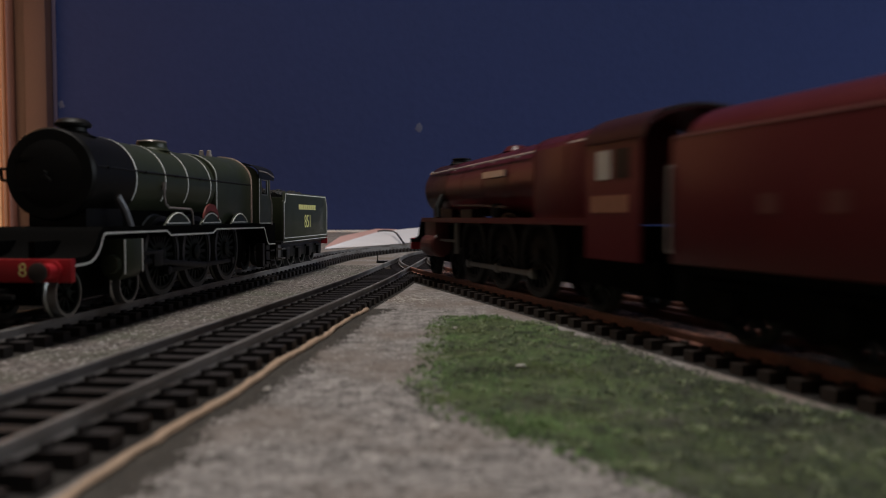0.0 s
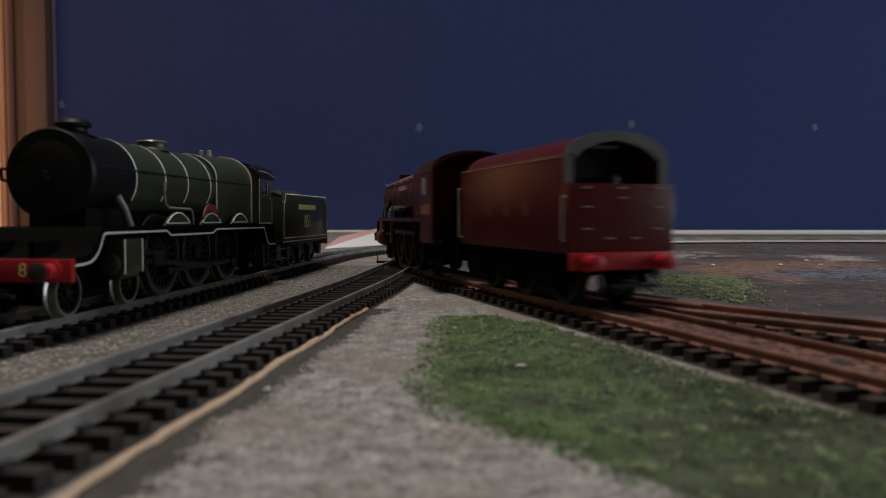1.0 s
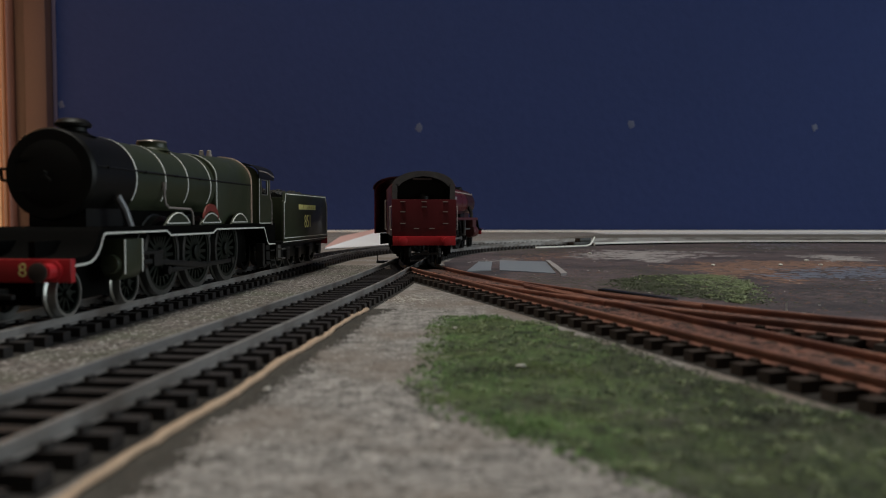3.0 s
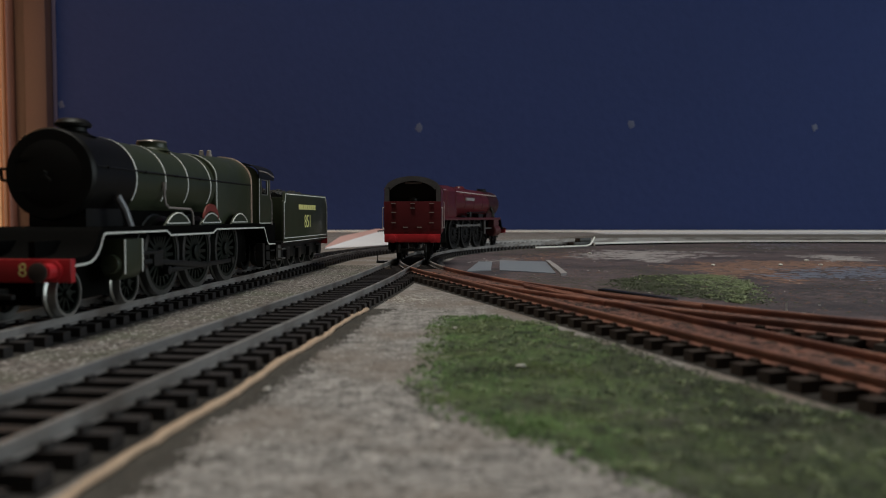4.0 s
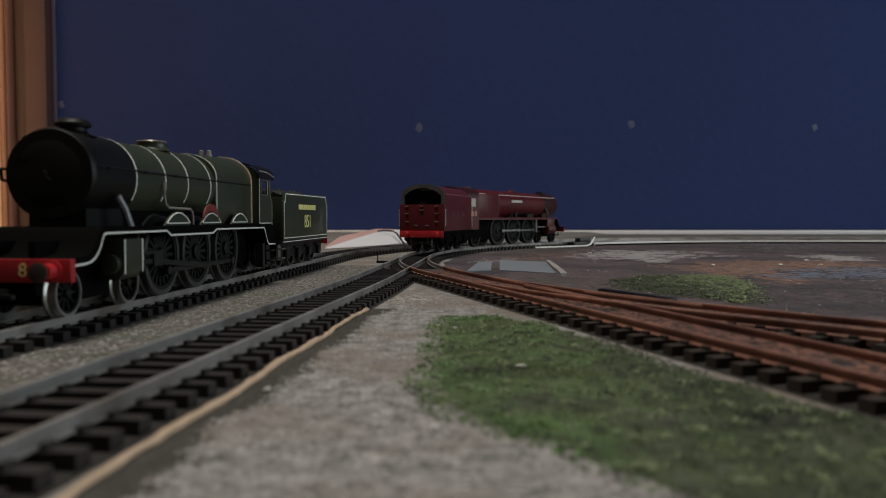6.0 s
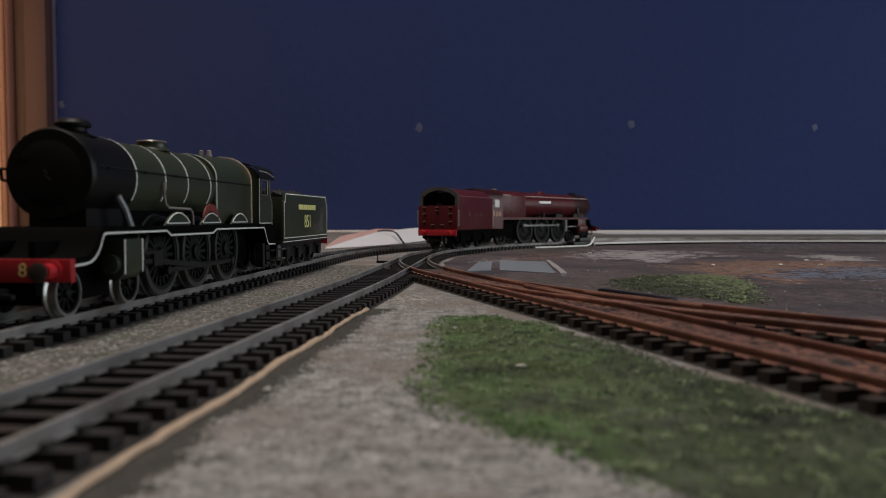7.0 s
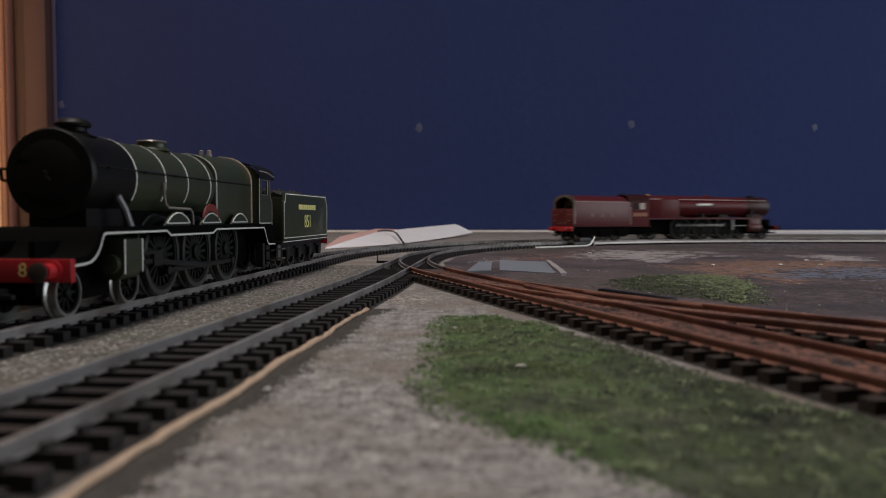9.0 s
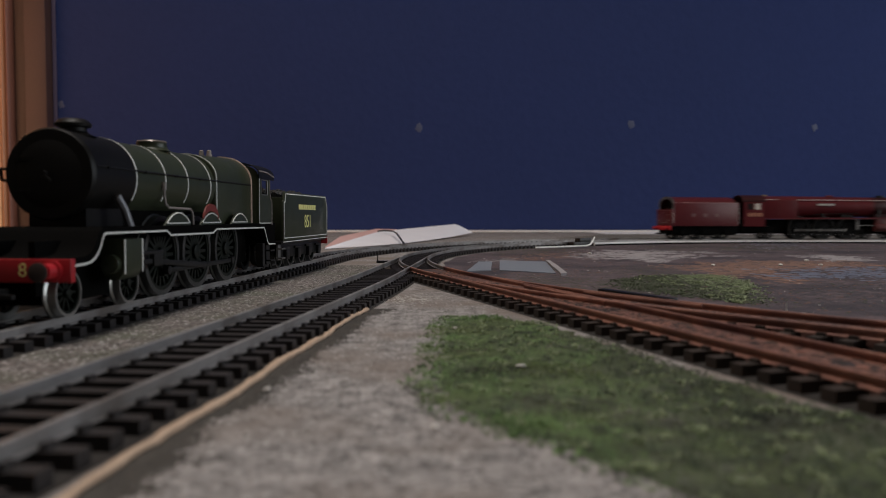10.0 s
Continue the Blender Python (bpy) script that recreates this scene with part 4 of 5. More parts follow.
# -- the moving crimson locomotive --
def red_engine():
    t = thing("steam_locomotive", "crimson model express steam locomotive with a black smokebox, running", "model train")
    cz = 37.5
    bm = B()
    lathe(bm, [(0, 11.4), (4, 11.5), (92, 12.9)], (58, 0, cz), (-1, 0, 0), 44)
    part("boiler", bm, CRIMSON, t, "crimson tapered boiler")
    bm = B()
    prism(bm, arch(13.3, 25, 43.5, 50.6, 16, 2.6), "x", -73, -33)
    part("firebox", bm, CRIMSON, t, "crimson firebox", 0.8)
    bm = B()
    lathe(bm, [(0, 11.6), (29, 11.6), (30, 11.0), (30.2, 9.5)], (58, 0, cz), (1, 0, 0), 44)
    box(bm, 60, 80, -8, 8, 22, 30)
    part("smokebox", bm, MAROONBLACK, t, "dark maroon-black smokebox")
    bm = B()
    lathe(bm, [(0, 9.3), (0.6, 9.0), (1.6, 7.0), (2.3, 3.5), (2.5, 0.4)], (88.0, 0, cz), (1, 0, 0), 32)
    cyl(bm, (90, 0, cz), (91.6, 0, cz), 0.8, n=10)
    part("smokebox_door", bm, SMOKEBLACK, t, "domed black smokebox door")
    for x in (57.6, 38, 14, -10, -33.5, -54):
        bm = B()
        if x > -32:
            hoop(bm, x, cz, 11.5 + (58 - x) * 0.0162, 0.8, 0.1, -25, 205)
        else:
            shell(bm, arch(13.45, 27, 43.5, 50.75, 16, 2.6), 0.4, x - 0.4, x + 0.4)
        part("boiler_band", bm, DARKRED, t, "dark lined boiler band")
    bm = B()
    lathe(bm, [(0, 5.4), (0.7, 4.4), (2.0, 4.0), (2.4, 4.4), (2.8, 3.4)], (70, 0, 48.5), (0, 0, 1), 24)
    part("chimney", bm, SMOKEBLACK, t, "short black double chimney")
    bm = B()
    lathe(bm, [(0, 5.2), (0.8, 4.4), (1.9, 3.6), (2.4, 1.8), (2.5, 0.2)], (10, 0, 49.2), (0, 0, 1), 24)
    part("dome", bm, CRIMSON, t, "low crimson dome")
    for y in (-3, -1, 1, 3):
        bm = B()
        lathe(bm, [(0, 0.8), (0.5, 0.9), (1.6, 0.6), (2.2, 0.4)], (-66, y, 50.3 - abs(y) * 0.15), (0, 0, 1), 10)
        part("safety_valve", bm, BRASS, t, "small brass safety valve")

    def hand_rail(bm, s):
        tube(bm, [(84, s * 9.9, cz + 7.4), (56, s * 10.2, cz + 7.6), (-30, s * 11.6, cz + 8.2), (-72, s * 12.9, cz + 8.8)], 0.42)
        for x in (78, 52, 30, 8, -14, -40, -62):
            cyl(bm, (x, s * 8.8, cz + 7.0), (x, s * 11.2, cz + 7.9), 0.45, n=6)
    sided(t, "handrail", hand_rail, RAILPALE, "pale metal handrail")

    def name_pl(bm, s):
        box(bm, -10, 10, *sorted((s * 12.4, s * 13.5)), 39.2, 41.4)
    sided(t, "nameplate", name_pl, NAMEPLATE, "pale straight nameplate")
    bm = B()
    prism(bm, [(95, 15.6), (86, 15.6), (82, 17.4), (79, 22.5), (76.2, 25.1), (75, 23.4), (77, 21.6), (80, 16.6), (84.6, 14.2), (95, 14)], "y", -16.5, 16.5)
    part("front_apron", bm, MATTBLACK, t, "black front apron")
    bm = B()
    prism(bm, [(76, 25.2), (-76, 25.2), (-76, 23.4), (76, 23.4)], "y", -16.6, 16.6)
    part("running_plate", bm, CRIMSON, t, "crimson running plate")
    bm = B()
    for s in (1, -1):
        box(bm, -73, 76, *sorted((s * 16.5, s * 16.75)), 23.3, 24.0)
    part("lining", bm, DARKRED, t, "dark running plate edge")

    def pipe(bm, s):
        tube(bm, [(64, s * 10.8, cz - 3), (62, s * 14.0, 29), (60, s * 14.4, 25)], 1.5, 10)
        tube(bm, [(40, s * 13.0, 30), (8, s * 14.0, 29.4), (-14, s * 14.2, 28.6)], 0.5, 6)
        box(bm, 18, 30, *sorted((s * 10, s * 14.6)), 25, 28.4)
        cyl(bm, (-4, s * 13.6, 25), (-4, s * 13.6, 30), 1.8, n=12)
    sided(t, "pipework", pipe, SMOKEBLACK, "black pipes and injectors")
    # cab
    bm = B()
    shell(bm, arch(17.0, 15, 42.5, 51.2, 14, 2.3), 0.8, -97, -72.5)
    box(bm, -73.5, -72.5, -16.2, 16.2, 25, 46)
    part("cab", bm, CRIMSON, t, "crimson cab")
    bm = B()
    shell(bm, arch(17.3, 43.4, 43.8, 51.7, 14, 2.2), 0.7, -99, -72)
    part("cab_roof", bm, MAROONBLACK, t, "dark maroon arched cab roof")

    def cab_win(bm, s):
        y0, y1 = sorted((s * 16.9, s * 17.15))
        box(bm, -84.5, -78, y0, y1, 34.5, 41.5)
    sided(t, "cab_window", cab_win, GLASS, "pale glazed cab window")

    def cab_win2(bm, s):
        y0, y1 = sorted((s * 16.9, s * 17.12))
        box(bm, -93, -86.5, y0, y1, 34.5, 41.5)
    sided(t, "cab_opening", cab_win2, BLACK, "dark cab side opening")

    def numb(bm, s):
        y0, y1 = sorted((s * 16.95, s * 17.12))
        for k in range(4):
            box(bm, -92 + k * 4.4, -89 + k * 4.4, y0, y1, 26.5, 30.6)
    sided(t, "number_bars", numb, CABGOLD, "plain gold number marks")
    bm = B()
    for s in (1, -1):
        box(bm, -98, 92, *sorted((s * 5.5, s * 7)), 6, 23)
        box(bm, -97, -60, *sorted((s * 12, s * 13)), 8, 15)
    box(bm, 60, 90, -7, 7, 8, 15)
    part("frame", bm, MATTBLACK, t, "black underframe")
    bm = boxed(93.5, 95, -16.4, 16.4, 10.6, 15.8)
    part("buffer_beam", bm, REDBEAM, t, "red front buffer beam", 0.2)
    for y in (-11.4, 11.4):
        buffer(t, 95, y, 13.4, 1, SMOKEBLACK)
    coupling(t, 93, 1)

    def cylin(bm, s):
        lathe(bm, [(0, 4.2), (0.6, 5.0), (15.4, 5.0), (16, 4.2)], (57, s * 13.4, 13.6), (1, 0, 0), 20)
        box(bm, 57.6, 72.4, *sorted((s * 10, s * 16.2)), 13, 24)
    sided(t, "cylinder", cylin, CYLRED, "dull crimson cylinder", 0.4)

    def slide(bm, s):
        y0, y1 = sorted((s * 13.0, s * 14.2))
        box(bm, 38, 58, y0, y1, 15.4, 16.4)
        box(bm, 36, 38.5, y0, y1, 11, 23)
    sided(t, "slide_bar", slide, DARKSTEEL, "dull metal slide bar")
    turning = []
    for x in (80, 50):
        for y in (-8.4, 8.4):
            turning.append((wheel(t, x, y, 6.1, 10, BLACKWHEEL, False, BLACKTYRE), 6.1))
    for x in (29, 0, -29):
        for y in (-8.4, 8.4):
            turning.append((wheel(t, x, y, 13.2, 20, BLACKWHEEL, True, BLACKTYRE), 13.2))
    for y in (-8.4, 8.4):
        turning.append((wheel(t, -67, y, 7.6, 12, BLACKWHEEL, False, BLACKTYRE), 7.6))
    rods = []
    for s in (1, -1):
        bm = B()
        y0, y1 = sorted((s * 11.2, s * 12.0))
        box(bm, -30, 30, y0, y1, -0.8, 0.8)
        for x in (29, 0, -29):
            cyl(bm, (x, s * 10.6, 0), (x, s * 12.3, 0), 1.6, n=14)
        rods.append(part("coupling_rod", bm, DARKSTEEL, t, "dull metal coupling rod", 0.15))
    return t, turning, rods


def red_tender():
    t = thing("tender", "crimson model tender with high curved sides and red rear beam", "model train")
    w = 16.6
    bm = B()
    for s in (1, -1):
        box(bm, -44.5, 38.4, *sorted((s * (w - 0.8), s * w)), 15.5, 42.0)
    part("body", bm, CRIMSON, t, "crimson tender side sheets", 0.3)
    bm = B()
    shell(bm, arch(w - 0.9, 40.5, 41.2, 49.0, 20, 2.15), 0.8, -44.4, 34)
    part("arched_top", bm, CRIMSON, t, "crimson arched tender top")
    # the highlight on the shoulder fold is a paler strip
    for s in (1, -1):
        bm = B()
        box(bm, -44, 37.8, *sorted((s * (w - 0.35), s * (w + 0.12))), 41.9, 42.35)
        part("shoulder_highlight", bm, SHOULDER_GLINT, t, "pale painted highlight along the tender shoulder")
    bm = B()
    shell(bm, arch(w - 0.3, 34.0, 41.2, 49.4, 20, 2.2), 2.6, -45.4, -44.3)
    part("rear_hoop", bm, HOOP, t, "worn grey rim of the arched top")
    bm = B()
    box(bm, -48, -46.4, -w, w, 15.5, 34.6)
    box(bm, -46.6, 38, -w + 0.8, w - 0.8, 15.5, 33)
    box(bm, -46.6, -44.4, -w, w, 15.5, 34)
    part("tank", bm, CRIMSON, t, "crimson tender tank and rear panel", 0.2)
    bm = B()
    pts = arch(14.7, 32, 41.0, 47.8, 14, 2.2)
    prism(bm, pts, "x", -36, -34.8)
    part("bulkhead", bm, SMOKEBLACK, t, "black coal bulkhead")
    bm = B()
    prism(bm, pts, "x", 35, 36.2)
    part("bulkhead", bm, SMOKEBLACK, t, "black coal bulkhead")

    bm = B()
    cyl(bm, (-41, 0, 33), (-41, 0, 36.5), 3.2, n=20)
    box(bm, -44, -38, -1.2, 1.2, 36.5, 37.3)
    part("filler", bm, SMOKEBLACK, t, "black water filler")
    bm = boxed(-37.4, -35.9, -5, 5, 45.2, 46.2)
    part("cross_bar", bm, EDGE, t, "pale cross bar over the tank", 0.2)

    for gx, z0, z1 in ((38.2, 18, 36), (-46.4, 19, 31)):
        def grab(bm, s, gx=gx, z0=z0, z1=z1):
            tube(bm, [(gx, s * 16.7, z0), (gx, s * 17.4, z0), (gx, s * 17.4, z1), (gx, s * 16.7, z1)], 0.26)
        sided(t, "handrail", grab, RAILPALE, "pale metal handrail")
    for y, z in ((-11, 33.2), (-11, 28), (-11, 22), (0, 33.2), (0, 30.5), (11, 33.2), (11, 28), (11, 22), (-4, 19.4), (4, 19.4)):
        part("rear_step", boxed(-49.0, -47.9, y - 1.3, y + 1.3, z, z + 0.45), EDGE, t)
    bm = boxed(-49.4, -47.9, -16.2, 16.2, 10.9, 15.7)
    part("buffer_beam", bm, REDBEAM, t, "bright red rear buffer beam", 0.2)
    for y in (-11.2, 11.2):
        buffer(t, -49.2, y, 13.2, -1, REDBEAM, 4.2)
    coupling(t, -48, -1)
    bm = B()
    for s in (1, -1):
        pts = [(-47, 15.4), (40, 15.4), (40, 7), (36, 4.5), (24, 4.5), (20, 6.5), (10, 6.5), (6, 4.5), (-6, 4.5), (-10, 6.5), (-20, 6.5), (-24, 4.5), (-36, 4.5), (-40, 7), (-47, 9)]
        prism(bm, pts, "y", *sorted((s * 12.4, s * 13.4)))
        for x in (-33, -5, 23):
            box(bm, x - 2.6, x + 2.6, *sorted((s * 13, s * 15.2)), 6, 11)
            box(bm, x - 8, x + 8, *sorted((s * 13.2, s * 14.4)), 11.4, 12.8)
    box(bm, -47, 38, -15.6, 15.6, 13.8, 15.4)
    part("frame", bm, MATTBLACK, t, "black tender frame with axle boxes", 0.15)
    bm = B()
    for y in (-7.6, 7.6):
        cyl(bm, (-49, y, 9.5), (-50.5, y, 5), 0.8, n=8)
    part("hose", bm, BLACK, t)
    for s in (1, -1):
        for x in (-20, -5, 10):
            bm = boxed(x - 2, x + 2, *sorted((s * 16.5, s * 16.72)), 26, 29.6)
            part("letter_mark", bm, DULLGOLD, t, "plain gold letter mark")
    turning = []
    for x in (-33, -5, 23):
        for y in (-8.4, 8.4):
            turning.append((wheel(t, x, y, 8.6, 12, BLACKWHEEL, False, BLACKTYRE), 8.6))
    return t, turning


SHOULDER_GLINT = mat("crimson_edge_highlight", (0.26, 0.10, 0.10), (0.36, 0.16, 0.16), 0.35, scale=200, fine=3000, bump=0.05)
MAROONBLACK = mat("maroon_black", (0.030, 0.008, 0.009), (0.045, 0.012, 0.012), 0.42, scale=200, fine=3000, bump=0.05, spec=0.2)
HOOP = mat("worn_grey_hoop", (0.085, 0.080, 0.082), (0.16, 0.152, 0.152), 0.45, metal=0.5, scale=300, fine=3000, bump=0.1)
DARKRED = mat("dark_maroon_edge", (0.06, 0.008, 0.008), (0.10, 0.014, 0.014), 0.5, scale=200, fine=3000, bump=0.05)
CYLRED = mat("dull_crimson", (0.060, 0.014, 0.013), (0.10, 0.022, 0.020), 0.4, scale=200, fine=3000, bump=0.05)
EDGE = mat("worn_grey_edge", (0.20, 0.17, 0.16), (0.32, 0.28, 0.26), 0.5, scale=300, fine=3000, bump=0.1)
NAMEPLATE = mat("silver_nameplate", (0.5, 0.48, 0.46), (0.6, 0.58, 0.56), 0.35, metal=0.6, scale=300, fine=3000, bump=0.05)
CABGOLD = mat("gold_cab_number", (0.34, 0.15, 0.09), (0.48, 0.23, 0.14), 0.5, scale=300, fine=3000, bump=0)
DULLGOLD = mat("dull_gold", (0.090, 0.024, 0.022), (0.13, 0.038, 0.033), 0.5, scale=300, fine=3000, bump=0)
BLACKTYRE = mat("oily_black_tyre", (0.012, 0.0115, 0.011), (0.03, 0.028, 0.026), 0.5, metal=0.4, scale=200, fine=2500, bump=0.1, spec=0.3)
BLACKWHEEL = mat("black_wheel", (0.005, 0.0047, 0.0047), (0.010, 0.009, 0.0085), 0.55, scale=300, fine=3000, bump=0.1, spec=0.15)

LEAF_EDGE = [(74, 340), (88, 376), (122, 398), (146, 392), (142, 347), (128, 300), (116, 266), (104, 262), (90, 284), (78, 306)]


def yard():
    pts = []
    for a in range(-14, 91, 6):
        p = CENTRE + (R_IN - 19) * Vector((-math.cos(radians(a)), math.sin(radians(a))))
        pts.append((p.x, p.y))
    pts += [(1450, CENTRE.y + R_IN - 19), (1450, -100), (120, -100)]
    for s in (300, 240, 190, 140, 90, 40):
        p, a = branch(s)
        pts.append((p.x + 10, p.y + 12))
    sheet("soil_mat", pts, SOIL, 0.0, "dark purplish brown soil mat inside the track loop", "ground", 0.24, 1.2, 5, 12, "structure")
    z = 0.262
    sheet("slab", [(13, 417), (24, 508), (33, 508), (27, 426)], SLATE, z, "blue-grey card slab lying on the soil mat", "slab", 0.5, 0.12, 2)
    sheet("slab", [(32, 426), (39, 521), (69, 508), (60, 402)], SLATE, z, "blue-grey card slab lying on the soil mat", "slab", 0.5, 0.12, 3)
    sheet("stick", [(69, 508), (72, 508), (64.5, 392), (60.8, 388)], TANPATCH, z, "pale tan strip of wood on the soil mat", "stick", 1.4, 0.3, 4, 20)
    ragged("card_patch", [(110, 574), (148, 693), (210, 660), (205, 600), (178, 574), (143, 522)], TANPATCH, z, 2600, (1.5, 5.0), "pale grey torn card crumbs on the soil mat", "card", 5)
    ragged("card_patch", [(285, 590), (300, 620), (318, 575), (300, 528), (268, 522)], TANPATCH, z, 1300, (1.4, 4.6), "pale pinkish torn card crumbs on the soil mat", "card", 6)
    ragged("earth_patch", [(148, 450), (198, 515), (268, 515), (270, 470), (224, 432), (190, 415), (163, 356), (148, 386)], ORANGESOIL, z + 0.014, 5200, (1.0, 3.6), "orange-brown earth crumbs on the soil mat", "earth", 8)
    ragged("earth_patch", [(51, 592), (110, 650), (102, 558), (56, 515)], ORANGESOIL, z + 0.014, 900, (0.7, 2.4), "orange-brown earth crumbs on the soil mat", "earth", 9)
    ragged("earth_patch", [(15, 520), (48, 560), (52, 520), (30, 500)], TANPATCH, z + 0.014, 420, (0.6, 2.0), "pale brown grit beside the curved track", "earth", 19)
    ragged("water_patch", [(196, 432), (262, 448), (330, 440), (300, 376), (214, 374), (176, 382)], BLUEPATCH, z + 0.028, 3200, (1.0, 3.8), "dull blue-grey paint flakes on the soil mat", "painted patch", 10)
    ragged("water_patch", [(359, 882), (432, 882), (366, 749), (305, 721)], BLUEPATCH, z, 900, (1.2, 4.0), "dull blue-grey paint flakes on the soil mat", "painted patch", 11)
    ragged("road_strip", [(122, 268), (144, 334), (205, 348), (300, 345), (300, 232), (170, 226), (138, 246)], ROAD, z - 0.012, 4200, (0.7, 2.4), "dark purple-grey cinders on the soil mat", "cinders", 14)
    ragged("moss_patch", [(25, 392), (50, 384), (76, 370), (85, 330), (74, 293), (52, 322), (25, 350)], MOSS, z, 1500, (0.5, 1.6), "dark green moss scatter on the soil mat", "moss", 12)
    ragged("moss_patch", [(80, 420), (130, 470), (150, 440), (120, 400), (90, 385)], MOSS, z, 900, (0.5, 1.7), "dark green moss scatter on the soil mat", "moss", 22)
    ragged("moss_patch", [(52, 721), (125, 778), (138, 721), (105, 650), (53, 610)], MOSS, z, 1400, (0.9, 3.0), "dark green moss scatter on the soil mat", "moss", 13)
    ragged("moss_patch", [(170, 800), (330, 800), (420, 740), (300, 690), (215, 700)], MOSS, z, 1500, (1.2, 4.0), "dark green moss scatter on the soil mat", "moss", 23)
    leaf_patch()
    # the strip between the outer and the straight line, and the ground behind the outer line
    lo, hi = [], []
    for y in range(60, 500, 20):
        lo.append((-118.8 + 0.0731 * y + 14, y))
        hi.append((near_x(y) - 14, y))
    sheet("ballast_strip", lo + hi[::-1], BALLAST, 0.01, "worn brown-grey ballast strip between two tracks", "ground", 0.1, 0.6, 15, 8, "structure")
    sheet("far_ballast", [(120, 985), (1400, 985), (1400, 1378), (300, 1378)], BALLAST, 0.01, "brown-grey ballast between the outer track and the wall", "ground", 0.12, 2.0, 17, 30, "structure")
    # near-black sheet: shade under and behind the standing engine, put into the ground colour
    sheet("shade_sheet", [(-1500, 60), (-122, 60), (-103, 330), (-105, 640), (-200, 900), (-300, 1520), (-1500, 1520)], SHADEBLACK, 0.01, "black-brown sheet painted as the shade behind the outer track", "ground", 0.1, 1.0, 16, 12, "structure")


def near_x(y):
    s = -(511.0 - y)
    for _ in range(4):
        s += y - near(s)[0].y
    return near(s)[0].x


BLUEPATCH = mat("dull_blue_patch", (0.10, 0.11, 0.15), (0.21, 0.225, 0.29), 0.5, scale=60, fine=800, bump=0.4)
ROAD = mat("dark_road_print", (0.030, 0.025, 0.031), (0.065, 0.055, 0.064), 0.75, scale=60, fine=900, bump=0.4)
MOSS = mat("dark_moss", (0.052, 0.052, 0.036), (0.125, 0.112, 0.085), 0.95, scale=90, fine=900, bump=0.6)


def cord():
    pts = [(cord_x(y), y) for y in range(52, 246, 3)]
    bm = B()
    rnd = random.Random(2)
    rings = []
    for k, (x, y) in enumerate(pts):
        r = 0.78 + rnd.uniform(-0.2, 0.15)
        dx = rnd.uniform(-0.25, 0.25)
        rings.append([(x + dx + math.cos(a) * r, y, 0.55 + math.sin(a) * r * 0.8) for a in [k2 * math.tau / 8 for k2 in range(8)]])
    loft(bm, rings)
    ob = new("cord", to_mesh("cord", bm, CORD))
    tagged(ob, "thin tan cord lying along the sleeper ends", "cord")


def cord_x(y):
    """The cord runs straight, a little askew to the track."""
    return -40.2 + 0.0905 * (y - 79) + 0.4 * math.sin(y * 0.11) + 0.2 * math.sin(y * 0.27)


def ruled(bm, low_pts, high_pts, n=24, m=8, sag=0.0):
    """A thin curled sheet between two edges."""
    def along(pts, u):
        k = min(len(pts) - 2, int(u * (len(pts) - 1)))
        return Vector(pts[k]).lerp(Vector(pts[k + 1]), u * (len(pts) - 1) - k)
    top, low = [], []
    for j in range(m + 1):
        v = j / m
        row = [along(low_pts, i / n).lerp(along(high_pts, i / n), v) - Vector((0, 0, sag * math.sin(v * math.pi))) for i in range(n + 1)]
        top.append([bm.verts.new(p) for p in row])
        low.append([bm.verts.new(p - Vector((0, 0, 0.3))) for p in row])
    for j in range(m):
        for i in range(n):
            bm.faces.new((top[j][i], top[j][i + 1], top[j + 1][i + 1], top[j + 1][i]))
            bm.faces.new((low[j][i], low[j + 1][i], low[j + 1][i + 1], low[j][i + 1]))


def paper():
    bm = B()
    ruled(bm, [(-112, 715, 0.6), (-88, 765, 0.6), (-57, 820, 1.0), (-20, 950, 1.5), (13, 1100, 2.5), (48, 1255, 5)],
          [(-113, 725, 1.2), (-100, 860, 6.5), (-85, 1000, 11.8), (-45, 1120, 14.5), (22, 1250, 19.5), (49, 1262, 6)], sag=1.2)
    ob = new("paper_sheet", to_mesh("paper_sheet", bm, PAPER))
    tagged(ob, "curled white paper sheet lying behind the outer track", "paper")
    bm = B()
    ruled(bm, [(-116, 745, 0.5), (-108, 880, 4), (-92, 1010, 9.5), (-62, 1075, 11)], [(-118, 760, 1.6), (-122, 900, 8), (-95, 1080, 14.2), (-66, 1085, 13.4)])
    ob = new("pink_paper", to_mesh("pink_paper", bm, PINK))
    tagged(ob, "pink paper sheet curling up behind the white sheet", "paper")
    bm = B()
    tube(bm, [(-86, 1005, 12.2), (-77, 985, 13.4), (-63, 950, 13.2), (-55, 900, 11.4), (-47, 840, 6.5), (-40, 800, 0.8)], 1.1, 8)
    ob = new("cable", to_mesh("cable", bm, BLACK))
    tagged(ob, "thin black cable arching over the white paper", "cable")


